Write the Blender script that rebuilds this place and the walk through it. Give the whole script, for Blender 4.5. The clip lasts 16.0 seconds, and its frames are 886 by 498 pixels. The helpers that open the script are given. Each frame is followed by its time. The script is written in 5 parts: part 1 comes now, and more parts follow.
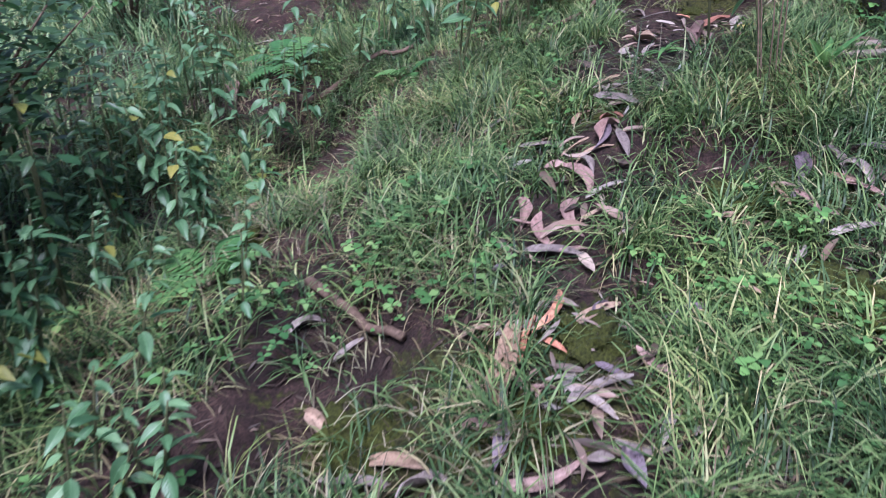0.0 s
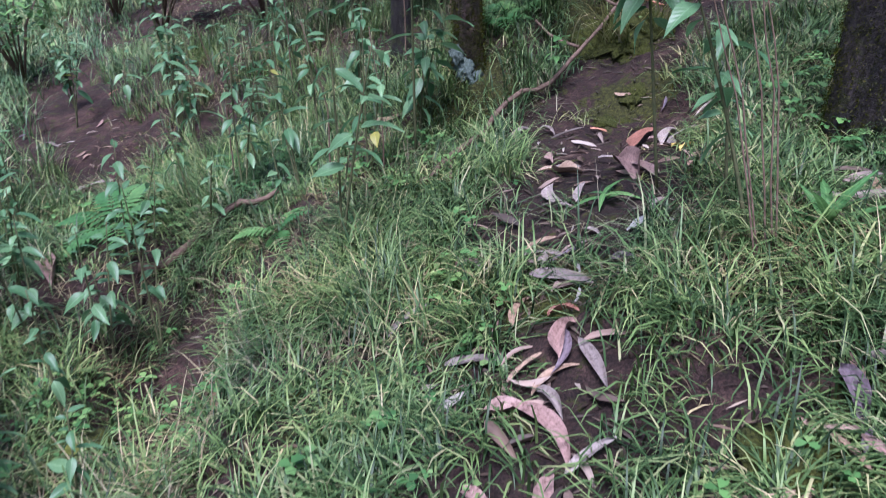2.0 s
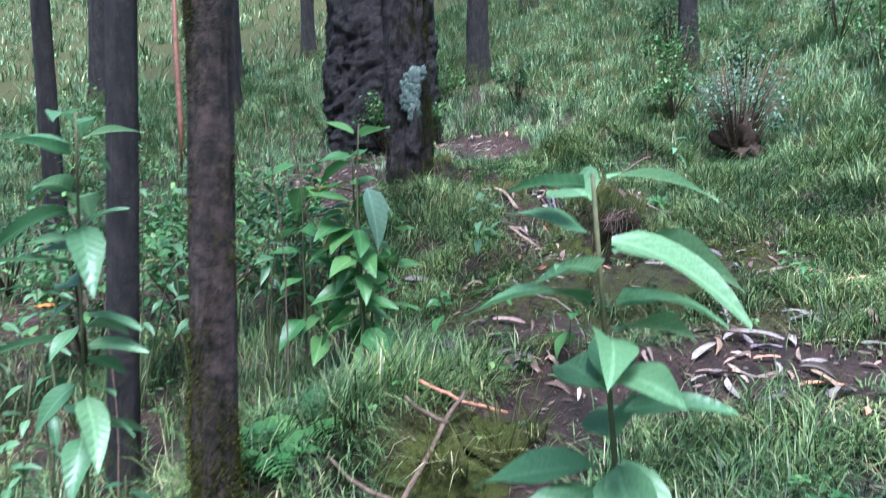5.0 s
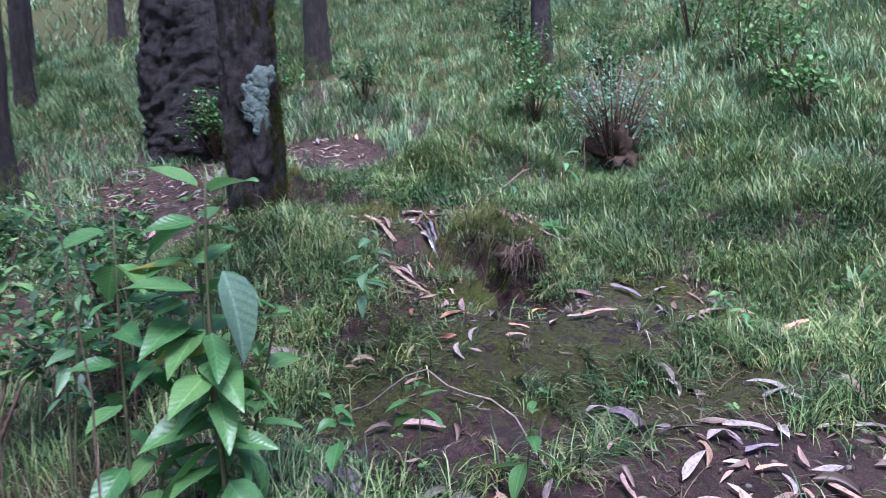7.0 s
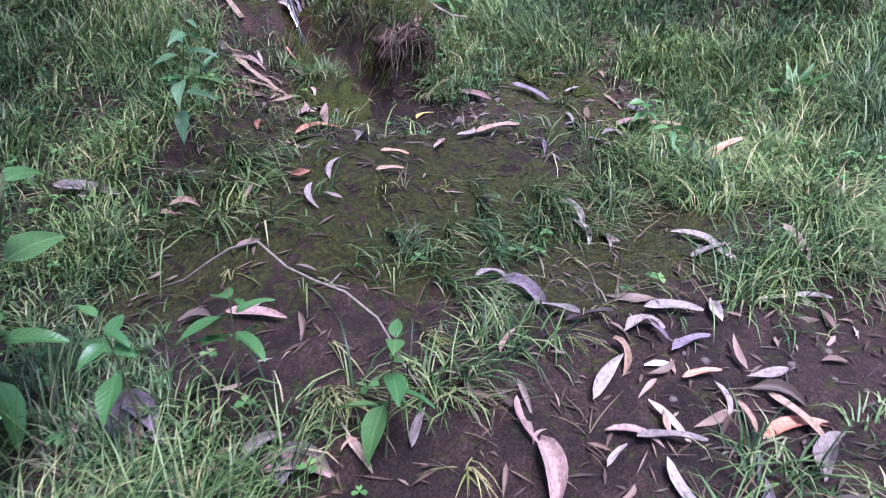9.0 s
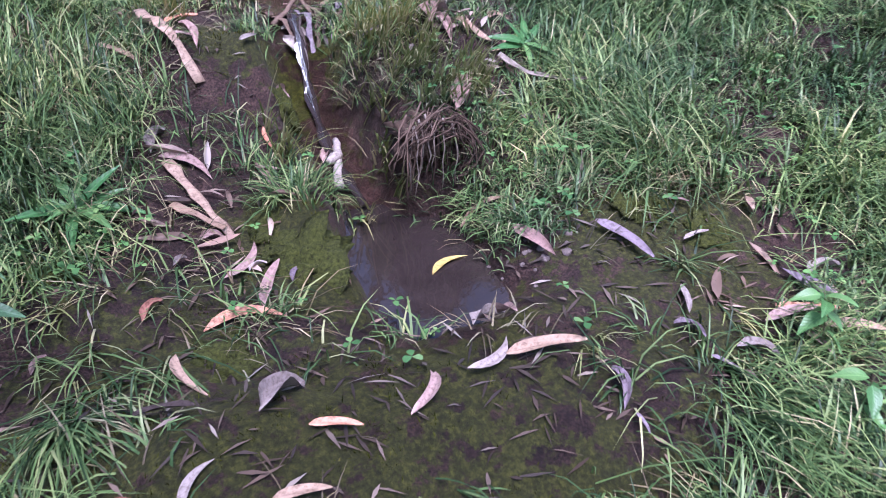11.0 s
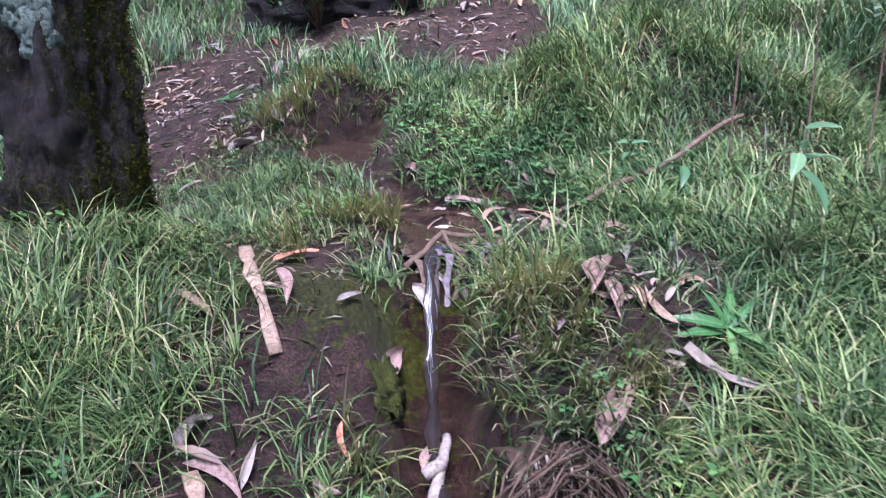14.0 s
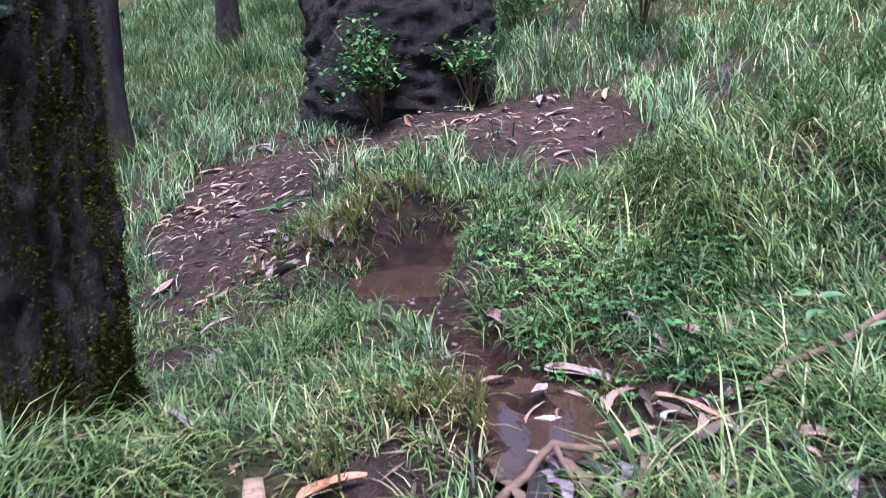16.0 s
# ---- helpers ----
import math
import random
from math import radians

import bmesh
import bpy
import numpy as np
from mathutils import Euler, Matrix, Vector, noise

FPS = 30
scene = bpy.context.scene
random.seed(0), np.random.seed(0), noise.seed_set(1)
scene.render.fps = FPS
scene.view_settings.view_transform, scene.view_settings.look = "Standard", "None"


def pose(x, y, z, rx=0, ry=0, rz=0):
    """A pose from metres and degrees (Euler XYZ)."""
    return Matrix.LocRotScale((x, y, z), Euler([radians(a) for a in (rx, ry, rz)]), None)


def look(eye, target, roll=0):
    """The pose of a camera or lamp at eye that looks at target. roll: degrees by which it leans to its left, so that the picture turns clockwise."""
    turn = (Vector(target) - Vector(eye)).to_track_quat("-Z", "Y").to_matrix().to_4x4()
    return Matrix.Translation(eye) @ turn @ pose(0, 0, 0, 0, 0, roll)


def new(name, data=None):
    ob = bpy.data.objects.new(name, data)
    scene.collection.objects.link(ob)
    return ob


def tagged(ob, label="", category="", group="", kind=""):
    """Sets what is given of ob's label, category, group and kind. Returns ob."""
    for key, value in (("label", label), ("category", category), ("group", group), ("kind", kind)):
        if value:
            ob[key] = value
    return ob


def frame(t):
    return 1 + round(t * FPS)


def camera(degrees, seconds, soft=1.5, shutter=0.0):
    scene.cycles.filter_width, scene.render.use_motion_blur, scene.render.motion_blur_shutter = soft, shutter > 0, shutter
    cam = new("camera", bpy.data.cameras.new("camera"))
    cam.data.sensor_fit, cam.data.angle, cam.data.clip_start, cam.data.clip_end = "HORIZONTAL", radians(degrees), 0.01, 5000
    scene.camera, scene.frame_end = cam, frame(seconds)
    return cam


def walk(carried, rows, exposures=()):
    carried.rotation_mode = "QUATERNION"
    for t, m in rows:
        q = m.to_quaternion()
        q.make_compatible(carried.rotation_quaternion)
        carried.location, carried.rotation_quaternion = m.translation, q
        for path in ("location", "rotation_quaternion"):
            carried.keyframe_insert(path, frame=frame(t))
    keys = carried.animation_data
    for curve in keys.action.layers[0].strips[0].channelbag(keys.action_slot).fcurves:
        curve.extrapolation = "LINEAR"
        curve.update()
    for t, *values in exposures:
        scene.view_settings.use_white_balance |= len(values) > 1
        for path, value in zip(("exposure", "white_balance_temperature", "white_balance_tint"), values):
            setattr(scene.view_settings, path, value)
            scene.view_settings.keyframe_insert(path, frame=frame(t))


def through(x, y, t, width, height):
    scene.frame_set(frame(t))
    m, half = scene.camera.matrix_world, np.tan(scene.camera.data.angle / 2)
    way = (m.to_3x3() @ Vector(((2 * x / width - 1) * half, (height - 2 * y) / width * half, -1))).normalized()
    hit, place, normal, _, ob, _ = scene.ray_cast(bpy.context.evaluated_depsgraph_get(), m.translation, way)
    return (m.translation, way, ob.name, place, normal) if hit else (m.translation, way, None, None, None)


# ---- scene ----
cam = camera(60.2, 16.0, 1.0, 0.35)
PATH = [
    (0, (0.178, 0.079, 1.273), (0.11, 1.819, 0.29), -1.3),
    (0.5, (0.215, 0.385, 1.273), (0.221, 2.128, 0.293), -1.6),
    (1, (0.222, 0.611, 1.284), (0.296, 2.365, 0.325), -2.4),
    (1.5, (0.186, 0.91, 1.301), (0.337, 2.683, 0.387), -3.2),
    (2, (0.158, 1.106, 1.356), (0.396, 2.899, 0.502), -3.7),
    (2.5, (0.172, 1.336, 1.367), (0.496, 3.141, 0.567), -4.2),
    (3, (0.284, 1.767, 1.416), (0.715, 3.577, 0.682), -3.8),
    (3.5, (0.327, 1.994, 1.513), (0.874, 3.809, 0.876), -3.0),
    (4, (0.401, 2.277, 1.486), (1.058, 4.098, 0.983), -2.2),
    (4.5, (0.482, 2.532, 1.571), (1.231, 4.354, 1.227), -1.8),
    (5, (0.599, 2.693, 1.65), (1.424, 4.504, 1.452), -1.6),
    (5.2, (0.661, 2.78, 1.664), (1.512, 4.584, 1.519), -1.7),
    (7.3, (1.038, 3.991, 1.923), (2.287, 5.522, 1.619), -2.8),
    (7.5, (1.151, 4.09, 1.938), (2.417, 5.578, 1.51), -2.4),
    (8, (1.337, 4.233, 2.005), (2.625, 5.598, 1.315), -1.1),
    (8.2, (1.374, 4.272, 2.003), (2.664, 5.566, 1.19), -0.4),
    (10.3, (2.49, 5.095, 1.989), (3.651, 6.448, 1.083), 0.1),
    (10.5, (2.683, 5.246, 2.071), (3.782, 6.647, 1.161), -0.4),
    (11, (2.968, 5.467, 2.186), (3.939, 6.895, 1.177), 0.2),
    (11.5, (3.17, 5.62, 2.126), (4.01, 7.096, 1.071), 1.6),
    (12, (3.33, 5.788, 2.21), (4.071, 7.34, 1.189), 2.7),
    (12.5, (3.394, 5.863, 2.239), (4.085, 7.483, 1.292), 2.9),
    (13, (3.486, 5.943, 2.254), (4.125, 7.652, 1.433), 1.7),
    (13.5, (3.592, 6.034, 2.277), (4.186, 7.804, 1.561), 0.4),
    (14, (3.637, 6.138, 2.262), (4.163, 7.962, 1.632), -0.8),
    (14.5, (3.656, 6.336, 2.241), (4.108, 8.203, 1.685), -1.8),
    (15, (3.656, 6.623, 2.268), (4.08, 8.513, 1.77), -2.1),
    (15.5, (3.712, 6.85, 2.244), (4.122, 8.754, 1.787), -2.0),
    (16, (3.777, 7.051, 2.288), (4.174, 8.967, 1.875), -1.7),
]
EXPOSURES = [(0, 2.15, 5300, 29), (3, 2.42, 5300, 27), (5, 2.95, 5100, 14), (7.3, 2.75, 5150, 31), (11, 2.85, 5200, 37), (13, 2.8, 5250, 33), (16, 2.98, 5350, 30)]
walk(cam, [(t, look(eye, target, roll)) for t, eye, target, roll in PATH], EXPOSURES)

# ---- daylight under a closed sky ----
world = bpy.data.worlds.new("world")
scene.world = world
world.use_nodes = True
sky = world.node_tree.nodes.new("ShaderNodeTexSky")
sky.sky_type, sky.sun_disc = "NISHITA", False
sky.sun_elevation, sky.sun_rotation = radians(66), radians(200)
sky.air_density, sky.dust_density = 1.6, 3.0
world.node_tree.links.new(sky.outputs[0], world.node_tree.nodes["Background"].inputs[0])
world.node_tree.nodes["Background"].inputs[1].default_value = 0.03
sun_lamp = bpy.data.lights.new("sun", "SUN")
sun_lamp.energy, sun_lamp.angle, sun_lamp.color = 1.75, radians(24), (1.0, .97, .92)
sun = new("sun", sun_lamp)
sun.matrix_world = look((0, 0, 30), (Vector((0, 0, 30)) - Vector((math.sin(radians(200)) * .41, math.cos(radians(200)) * .41, .91)))[:])

# ---- materials ----
def material(name, rough=.7, spec=.3):
    m = bpy.data.materials.new(name)
    m.use_nodes = True
    b = m.node_tree.nodes["Principled BSDF"]
    b.inputs["Roughness"].default_value = rough
    b.inputs["Specular IOR Level"].default_value = spec
    return m, m.node_tree.nodes, m.node_tree.links, b


def ramped(n, l, source, stops):
    r = n.new("ShaderNodeValToRGB")
    while len(r.color_ramp.elements) < len(stops):
        r.color_ramp.elements.new(.5)
    for e, (p, c) in zip(r.color_ramp.elements, stops):
        e.position, e.color = p, (*c, 1)
    l.new(source, r.inputs[0])
    return r.outputs[0]


def noisy(n, l, scale, detail=4.0, rough=.6, stretch=None):
    tex = n.new("ShaderNodeTexNoise")
    tex.inputs["Scale"].default_value, tex.inputs["Detail"].default_value, tex.inputs["Roughness"].default_value = scale, detail, rough
    where = n.new("ShaderNodeTexCoord")
    if stretch:
        mp = n.new("ShaderNodeMapping")
        mp.inputs["Scale"].default_value = stretch
        l.new(where.outputs["Object"], mp.inputs[0])
        l.new(mp.outputs[0], tex.inputs["Vector"])
    else:
        l.new(where.outputs["Object"], tex.inputs["Vector"])
    return tex.outputs["Fac"]


def mixed(n, l, fac, a, b, blend="MIX"):
    x = n.new("ShaderNodeMix")
    x.data_type, x.blend_type = "RGBA", blend
    for socket, v in ((x.inputs[0], fac), (x.inputs[6], a), (x.inputs[7], b)):
        if isinstance(v, (int, float)):
            socket.default_value = v
        elif isinstance(v, tuple):
            socket.default_value = (*v, 1)
        else:
            l.new(v, socket)
    return x.outputs[2]


def bumped(n, l, b, source, strength=.5, distance=.01):
    u = n.new("ShaderNodeBump")
    u.inputs["Strength"].default_value, u.inputs["Distance"].default_value = strength, distance
    l.new(source, u.inputs["Height"])
    l.new(u.outputs[0], b.inputs["Normal"])


def sheen_through(n, l, b, colour, amount):
    """Thin leaves let some light through."""
    out = n["Material Output"]
    t, x = n.new("ShaderNodeBsdfTranslucent"), n.new("ShaderNodeMixShader")
    x.inputs[0].default_value = amount
    l.new(colour, t.inputs[0])
    l.new(b.outputs[0], x.inputs[1])
    l.new(t.outputs[0], x.inputs[2])
    l.new(x.outputs[0], out.inputs[0])


def attribute(n, name):
    a = n.new("ShaderNodeAttribute")
    a.attribute_name = name
    return a.outputs["Fac"]


def soil():
    m, n, l, b = material("soil", .75, .35)
    mud = ramped(n, l, noisy(n, l, 7, 8, .75), [(.32, (.016, .0095, .0075)), (.5, (.048, .0285, .023)), (.7, (.115, .075, .060))])
    mud = mixed(n, l, 1.0, mud, ramped(n, l, noisy(n, l, 1.6, 4), [(.35, (.7, .66, .66)), (.65, (1.3, 1.22, 1.2))]), "MULTIPLY")
    specks = ramped(n, l, noisy(n, l, 130, 3), [(.40, (.45, .4, .4)), (.62, (1.4, 1.3, 1.3))])
    mud = mixed(n, l, 1.0, mud, specks, "MULTIPLY")
    moss = ramped(n, l, noisy(n, l, 60, 6, .75), [(.3, (.009, .009, .002)), (.5, (.044, .046, .008)), (.72, (.13, .133, .022))])
    patch = n.new("ShaderNodeMath")
    patch.operation = "MULTIPLY_ADD"
    l.new(noisy(n, l, 16, 6, .7), patch.inputs[0])
    patch.inputs[1].default_value = 1.6
    l.new(attribute(n, "moss"), patch.inputs[2])
    cover = ramped(n, l, patch.outputs[0], [(.0, (0, 0, 0)), (.9, (0, 0, 0)), (1.0, (1, 1, 1))])
    l.new(mixed(n, l, cover, mud, moss), b.inputs["Base Color"])
    wet = ramped(n, l, attribute(n, "wet"), [(0, (.85, .85, .85)), (1, (.32, .32, .32))])
    l.new(wet, b.inputs["Roughness"])
    bumped(n, l, b, noisy(n, l, 48, 9, .8), 1.0, .035)
    return m


def blade(name, stops, dry=None):
    m, n, l, b = material(name, .5, .32)
    g = n.new("ShaderNodeNewGeometry")
    c = ramped(n, l, g.outputs["Random Per Island"], stops)
    c = mixed(n, l, 1.0, c, ramped(n, l, noisy(n, l, 1.7, 3), [(.33, (.58, .68, .7)), (.67, (1.35, 1.25, 1.05))]), "MULTIPLY")
    l.new(c, b.inputs["Base Color"])
    sheen_through(n, l, b, c, .18)
    return m


def foliage(name, a, c, rough=.5, through=.35):
    m, n, l, b = material(name, rough, .5)
    info = n.new("ShaderNodeObjectInfo")
    col = ramped(n, l, info.outputs["Random"], [(0, a), (.75, tuple((p + q) / 2 for p, q in zip(a, c))), (1, c)])
    col = mixed(n, l, 1.0, col, ramped(n, l, noisy(n, l, 45, 4), [(.35, (.75, .8, .8)), (.65, (1.2, 1.15, 1.1))]), "MULTIPLY")
    where, xyz = n.new("ShaderNodeTexCoord"), n.new("ShaderNodeSeparateXYZ")
    l.new(where.outputs["Object"], xyz.inputs[0])
    side, slant, wave = [n.new("ShaderNodeMath") for k in range(3)]
    side.operation, slant.operation, wave.operation = "ABSOLUTE", "MULTIPLY_ADD", "SINE"
    l.new(xyz.outputs[1], side.inputs[0])
    scaled = n.new("ShaderNodeMath")
    scaled.operation = "MULTIPLY"
    l.new(xyz.outputs[0], scaled.inputs[0])
    scaled.inputs[1].default_value = 55
    l.new(side.outputs[0], slant.inputs[0])
    slant.inputs[1].default_value = -60
    l.new(scaled.outputs[0], slant.inputs[2])
    l.new(slant.outputs[0], wave.inputs[0])
    rib = ramped(n, l, side.outputs[0], [(0, (1.5, 1.4, 1.5)), (.012, (1.35, 1.25, 1.35)), (.02, (1, 1, 1))])
    vein = ramped(n, l, wave.outputs[0], [(0, (.97, .98, .97)), (.85, (1, 1, 1)), (1, (1.07, 1.05, 1.06))])
    col = mixed(n, l, 1.0, mixed(n, l, 1.0, col, rib, "MULTIPLY"), vein, "MULTIPLY")
    l.new(col, b.inputs["Base Color"])
    bumped(n, l, b, wave.outputs[0], .12, .004)
    sheen_through(n, l, b, col, through)
    return m


def fallen(name, a, c):
    m, n, l, b = material(name, .6, .3)
    info = n.new("ShaderNodeObjectInfo")
    col = ramped(n, l, info.outputs["Random"], [(0, a), (1, c)])
    spots = ramped(n, l, noisy(n, l, 90, 5, .7), [(.33, (.5, .45, .42)), (.5, (1, 1, 1)), (.7, (1.15, 1.12, 1.1))])
    streak = ramped(n, l, noisy(n, l, 30, 4, .6, (.25, 3, 1)), [(.35, (.75, .72, .7)), (.65, (1.1, 1.1, 1.1))])
    col = mixed(n, l, 1.0, mixed(n, l, 1.0, col, spots, "MULTIPLY"), streak, "MULTIPLY")
    l.new(col, b.inputs["Base Color"])
    bumped(n, l, b, noisy(n, l, 200, 3), .4, .004)
    return m


def bark(name, dark, light, moss_top, amount=.24, tall=.35, moss=(.055, .065, .012)):
    m, n, l, b = material(name, .7, .3)
    col = ramped(n, l, noisy(n, l, 14, 8, .75, (1, 1, tall)), [(.38, dark), (.5, tuple((p + q) / 2.6 for p, q in zip(dark, light))), (.64, light)])
    fleck = ramped(n, l, noisy(n, l, 45, 5, .7), [(.60, (0, 0, 0)), (.70, (.45, .45, .45))])
    col = mixed(n, l, fleck, col, (.11, .105, .085))
    where = n.new("ShaderNodeTexCoord")
    xyz = n.new("ShaderNodeSeparateXYZ")
    l.new(where.outputs["Object"], xyz.inputs[0])
    fade = n.new("ShaderNodeMapRange")
    fade.inputs["From Min"].default_value, fade.inputs["From Max"].default_value = 0, moss_top
    fade.inputs["To Min"].default_value, fade.inputs["To Max"].default_value = amount, -.02
    l.new(xyz.outputs[2], fade.inputs[0])
    add = n.new("ShaderNodeMath")
    add.operation = "ADD"
    l.new(fade.outputs[0], add.inputs[0])
    l.new(noisy(n, l, 9, 6, .7), add.inputs[1])
    cover = ramped(n, l, add.outputs[0], [(.62, (0, 0, 0)), (.78, (1, 1, 1))])
    fuzz = ramped(n, l, noisy(n, l, 90, 5, .7), [(.3, tuple(v * .3 for v in moss)), (.7, tuple(v * 1.7 for v in moss))])
    l.new(mixed(n, l, cover, col, fuzz), b.inputs["Base Color"])
    bumped(n, l, b, noisy(n, l, 26, 9, .8, (1, 1, .7)), 1.0, .12)
    return m


def mottled(name, a, c, scale=60, rough=.85, depth=.01):
    m, n, l, b = material(name, rough, .25)
    f = noisy(n, l, scale, 6, .7)
    l.new(ramped(n, l, f, [(.3, a), (.7, c)]), b.inputs["Base Color"])
    bumped(n, l, b, f, .7, depth)
    return m


def still_water(name, colour, ripple):
    m, n, l, b = material(name, .04, .5)
    l.new(ramped(n, l, noisy(n, l, 9, 4), [(.3, tuple(v * .6 for v in colour)), (.7, colour)]), b.inputs["Base Color"])
    bumped(n, l, b, noisy(n, l, 14, 2), ripple, .01)
    return m


SOIL = soil()
GRASS = blade("grass_blade", [(0, (.012, .030, .011)), (.35, (.050, .098, .034)), (.7, (.118, .192, .068)), (.9, (.21, .275, .11)), (.97, (.31, .31, .17)), (1, (.42, .36, .23))])
STRAW = blade("pale_grass_blade", [(0, (.09, .13, .035)), (.4, (.21, .24, .085)), (.8, (.38, .36, .18)), (1, (.46, .40, .27))])
THATCH = blade("thatch_blade", [(0, (.05, .038, .024)), (.4, (.13, .10, .06)), (.75, (.24, .20, .12)), (1, (.38, .33, .23))])
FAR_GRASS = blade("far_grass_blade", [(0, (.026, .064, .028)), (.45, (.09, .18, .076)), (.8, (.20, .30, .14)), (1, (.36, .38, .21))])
MOSS = mottled("moss", (.018, .024, .005), (.12, .14, .025), 90, .95, .02)
MOSS_LUMP = mottled("moss_lump", (.012, .015, .003), (.11, .125, .022), 11, .95, .25)
MOSS_BLADE = blade("moss_blade", [(0, (.014, .016, .004)), (.5, (.034, .037, .007)), (.9, (.085, .09, .014)), (1, (.14, .12, .04))])
MOSS_BLADE.node_tree.nodes["Principled BSDF"].inputs["Roughness"].default_value = 1.0
MOSS_BLADE.node_tree.nodes["Principled BSDF"].inputs["Specular IOR Level"].default_value = .03
HERB = blade("herb_leaf", [(0, (.04, .11, .035)), (.6, (.09, .21, .065)), (1, (.19, .30, .11))])
SHRUB = foliage("shrub_leaf", (.065, .155, .068), (.18, .315, .155), .42)
BROAD = foliage("broad_leaf", (.055, .16, .048), (.15, .29, .09), .4)
PALE = foliage("pale_leaf", (.15, .25, .17), (.20, .30, .21), .45)
YELLOW = foliage("yellowing_leaf", (.20, .22, .04), (.30, .28, .06))
DARKLEAF = foliage("dark_leaf", (.025, .075, .025), (.07, .14, .06), .35)
STEM = mottled("green_stem", (.05, .07, .03), (.11, .10, .05), 50, .7, .003)
TWIG = mottled("twig_bark", (.05, .032, .022), (.17, .115, .085), 40, .8, .004)
WOOD = mottled("weathered_wood", (.11, .085, .07), (.30, .25, .21), 35, .8, .006)
ROOT = mottled("root_fibre", (.018, .011, .008), (.085, .055, .038), 60, .85, .004)
STONE = mottled("pebble", (.05, .035, .03), (.22, .18, .165), 50, .6, .004)
LICHEN = mottled("lichen", (.045, .062, .055), (.19, .24, .21), 110, .95, .02)
FLOWER = mottled("orange_petal", (.7, .16, .03), (.8, .25, .05), 40, .6, .002)
BARK_PALE = bark("young_bark", (.007, .005, .004), (.15, .096, .085), .7, .24, 1.3)
BARK_BIG = bark("old_bark", (.004, .0035, .004), (.078, .058, .060), .8, .10, .9)
BARK_GIANT = bark("giant_bark", (.006, .005, .006), (.045, .034, .035), .8, -.1, .7)
BARK_FAR = bark("far_bark", (.009, .008, .008), (.055, .043, .040), .7)
WATER = still_water("pool_water", (.030, .022, .020), .10)
BROWN_WATER = still_water("brown_water", (.055, .033, .024), .12)
FOAM = material("running_water", .08, .5)[0]
FOAM.node_tree.nodes["Principled BSDF"].inputs["Base Color"].default_value = (.11, .115, .12, 1)
FALLEN = {k: fallen(name, a, c) for k, name, a, c in (
    ("p", "pink_leaf", (.26, .165, .145), (.36, .25, .22)), ("t", "tan_leaf", (.27, .18, .12), (.36, .26, .19)), ("g", "grey_leaf", (.17, .14, .13), (.28, .24, .22)),
    ("u", "purple_grey_leaf", (.13, .10, .12), (.20, .16, .19)), ("o", "orange_leaf", (.50, .22, .14), (.55, .28, .18)), ("w", "pale_dead_leaf", (.28, .235, .215), (.38, .33, .30)),
    ("d", "dark_leaf_dead", (.04, .03, .028), (.07, .05, .045)), ("y", "yellow_dead_leaf", (.48, .36, .10), (.55, .44, .14)), ("r", "red_brown_leaf", (.22, .10, .07), (.30, .14, .10)))}
TONE = {"p": "pinkish", "t": "tan", "g": "grey", "u": "purple-grey", "o": "orange-pink", "w": "pale bleached", "d": "blackened", "y": "yellow", "r": "red-brown"}


# ---- the lie of the land ----
HUMPS = [
    (-1.20, 0.60, -0.046), (-1.20, 1.95, 0.066), (-1.20, 3.30, -0.260), (-1.20, 6.00, -0.189), (-1.20, 8.70, -0.036), (0.15, 0.60, 0.045),
    (0.15, 1.95, 0.087), (0.15, 3.30, 0.078), (0.15, 4.65, -0.036), (1.50, 0.60, 0.064), (1.50, 1.95, 0.031), (1.50, 3.30, 0.116),
    (1.50, 4.65, 0.036), (1.50, 6.00, 0.168), (2.85, 3.30, 0.149), (2.85, 4.65, 0.093), (2.85, 6.00, 0.160), (2.85, 7.35, 0.174),
    (2.85, 8.70, 0.644), (4.20, 4.65, -0.103), (4.20, 6.00, 0.042), (4.20, 7.35, 0.047), (4.20, 8.70, 0.197), (4.20, 10.05, 0.259),
    (4.20, 11.40, 0.258), (5.55, 6.00, -0.270), (5.55, 7.35, 0.071), (5.55, 8.70, 0.122), (5.55, 10.05, 0.328),
]
# the brook, from the old tree down to the pool: x, y, bed, half width
BROOK = [(5.85, 11.55, 1.74, .22), (5.45, 11.3, 1.68, .12), (4.95, 11.05, 1.55, .05), (4.6, 10.85, 1.46, .08), (4.3, 10.45, 1.395, .22), (4.2, 10.0, 1.415, .16), (4.28, 9.65, 1.44, .10), (4.40, 9.2, 1.41, .07), (4.45, 8.9, 1.385, .2), (4.34, 8.62, 1.375, .13),
         (4.25, 8.42, 1.30, .09), (4.20, 8.26, 1.12, .11), (4.12, 7.9, 1.00, .11), (4.08, 7.55, .93, .1), (4.05, 7.25, .87, .17), (4.0, 7.0, .88, .14), (3.9, 6.88, .91, .06)]
WATER_POOL, WATER_TOP, WATER_LIP = .945, 1.425, 1.402


def ramp(u, s=.8):
    return s * np.logaddexp(0, u / s)


def step(a, b, v):
    u = np.clip((v - a) / (b - a), 0, 1)
    return u * u * (3 - 2 * u)


def lattice(i, j, seed):
    v = np.sin(i * 127.1 + j * 311.7 + seed * 74.7) * 43758.5453
    return v - np.floor(v)


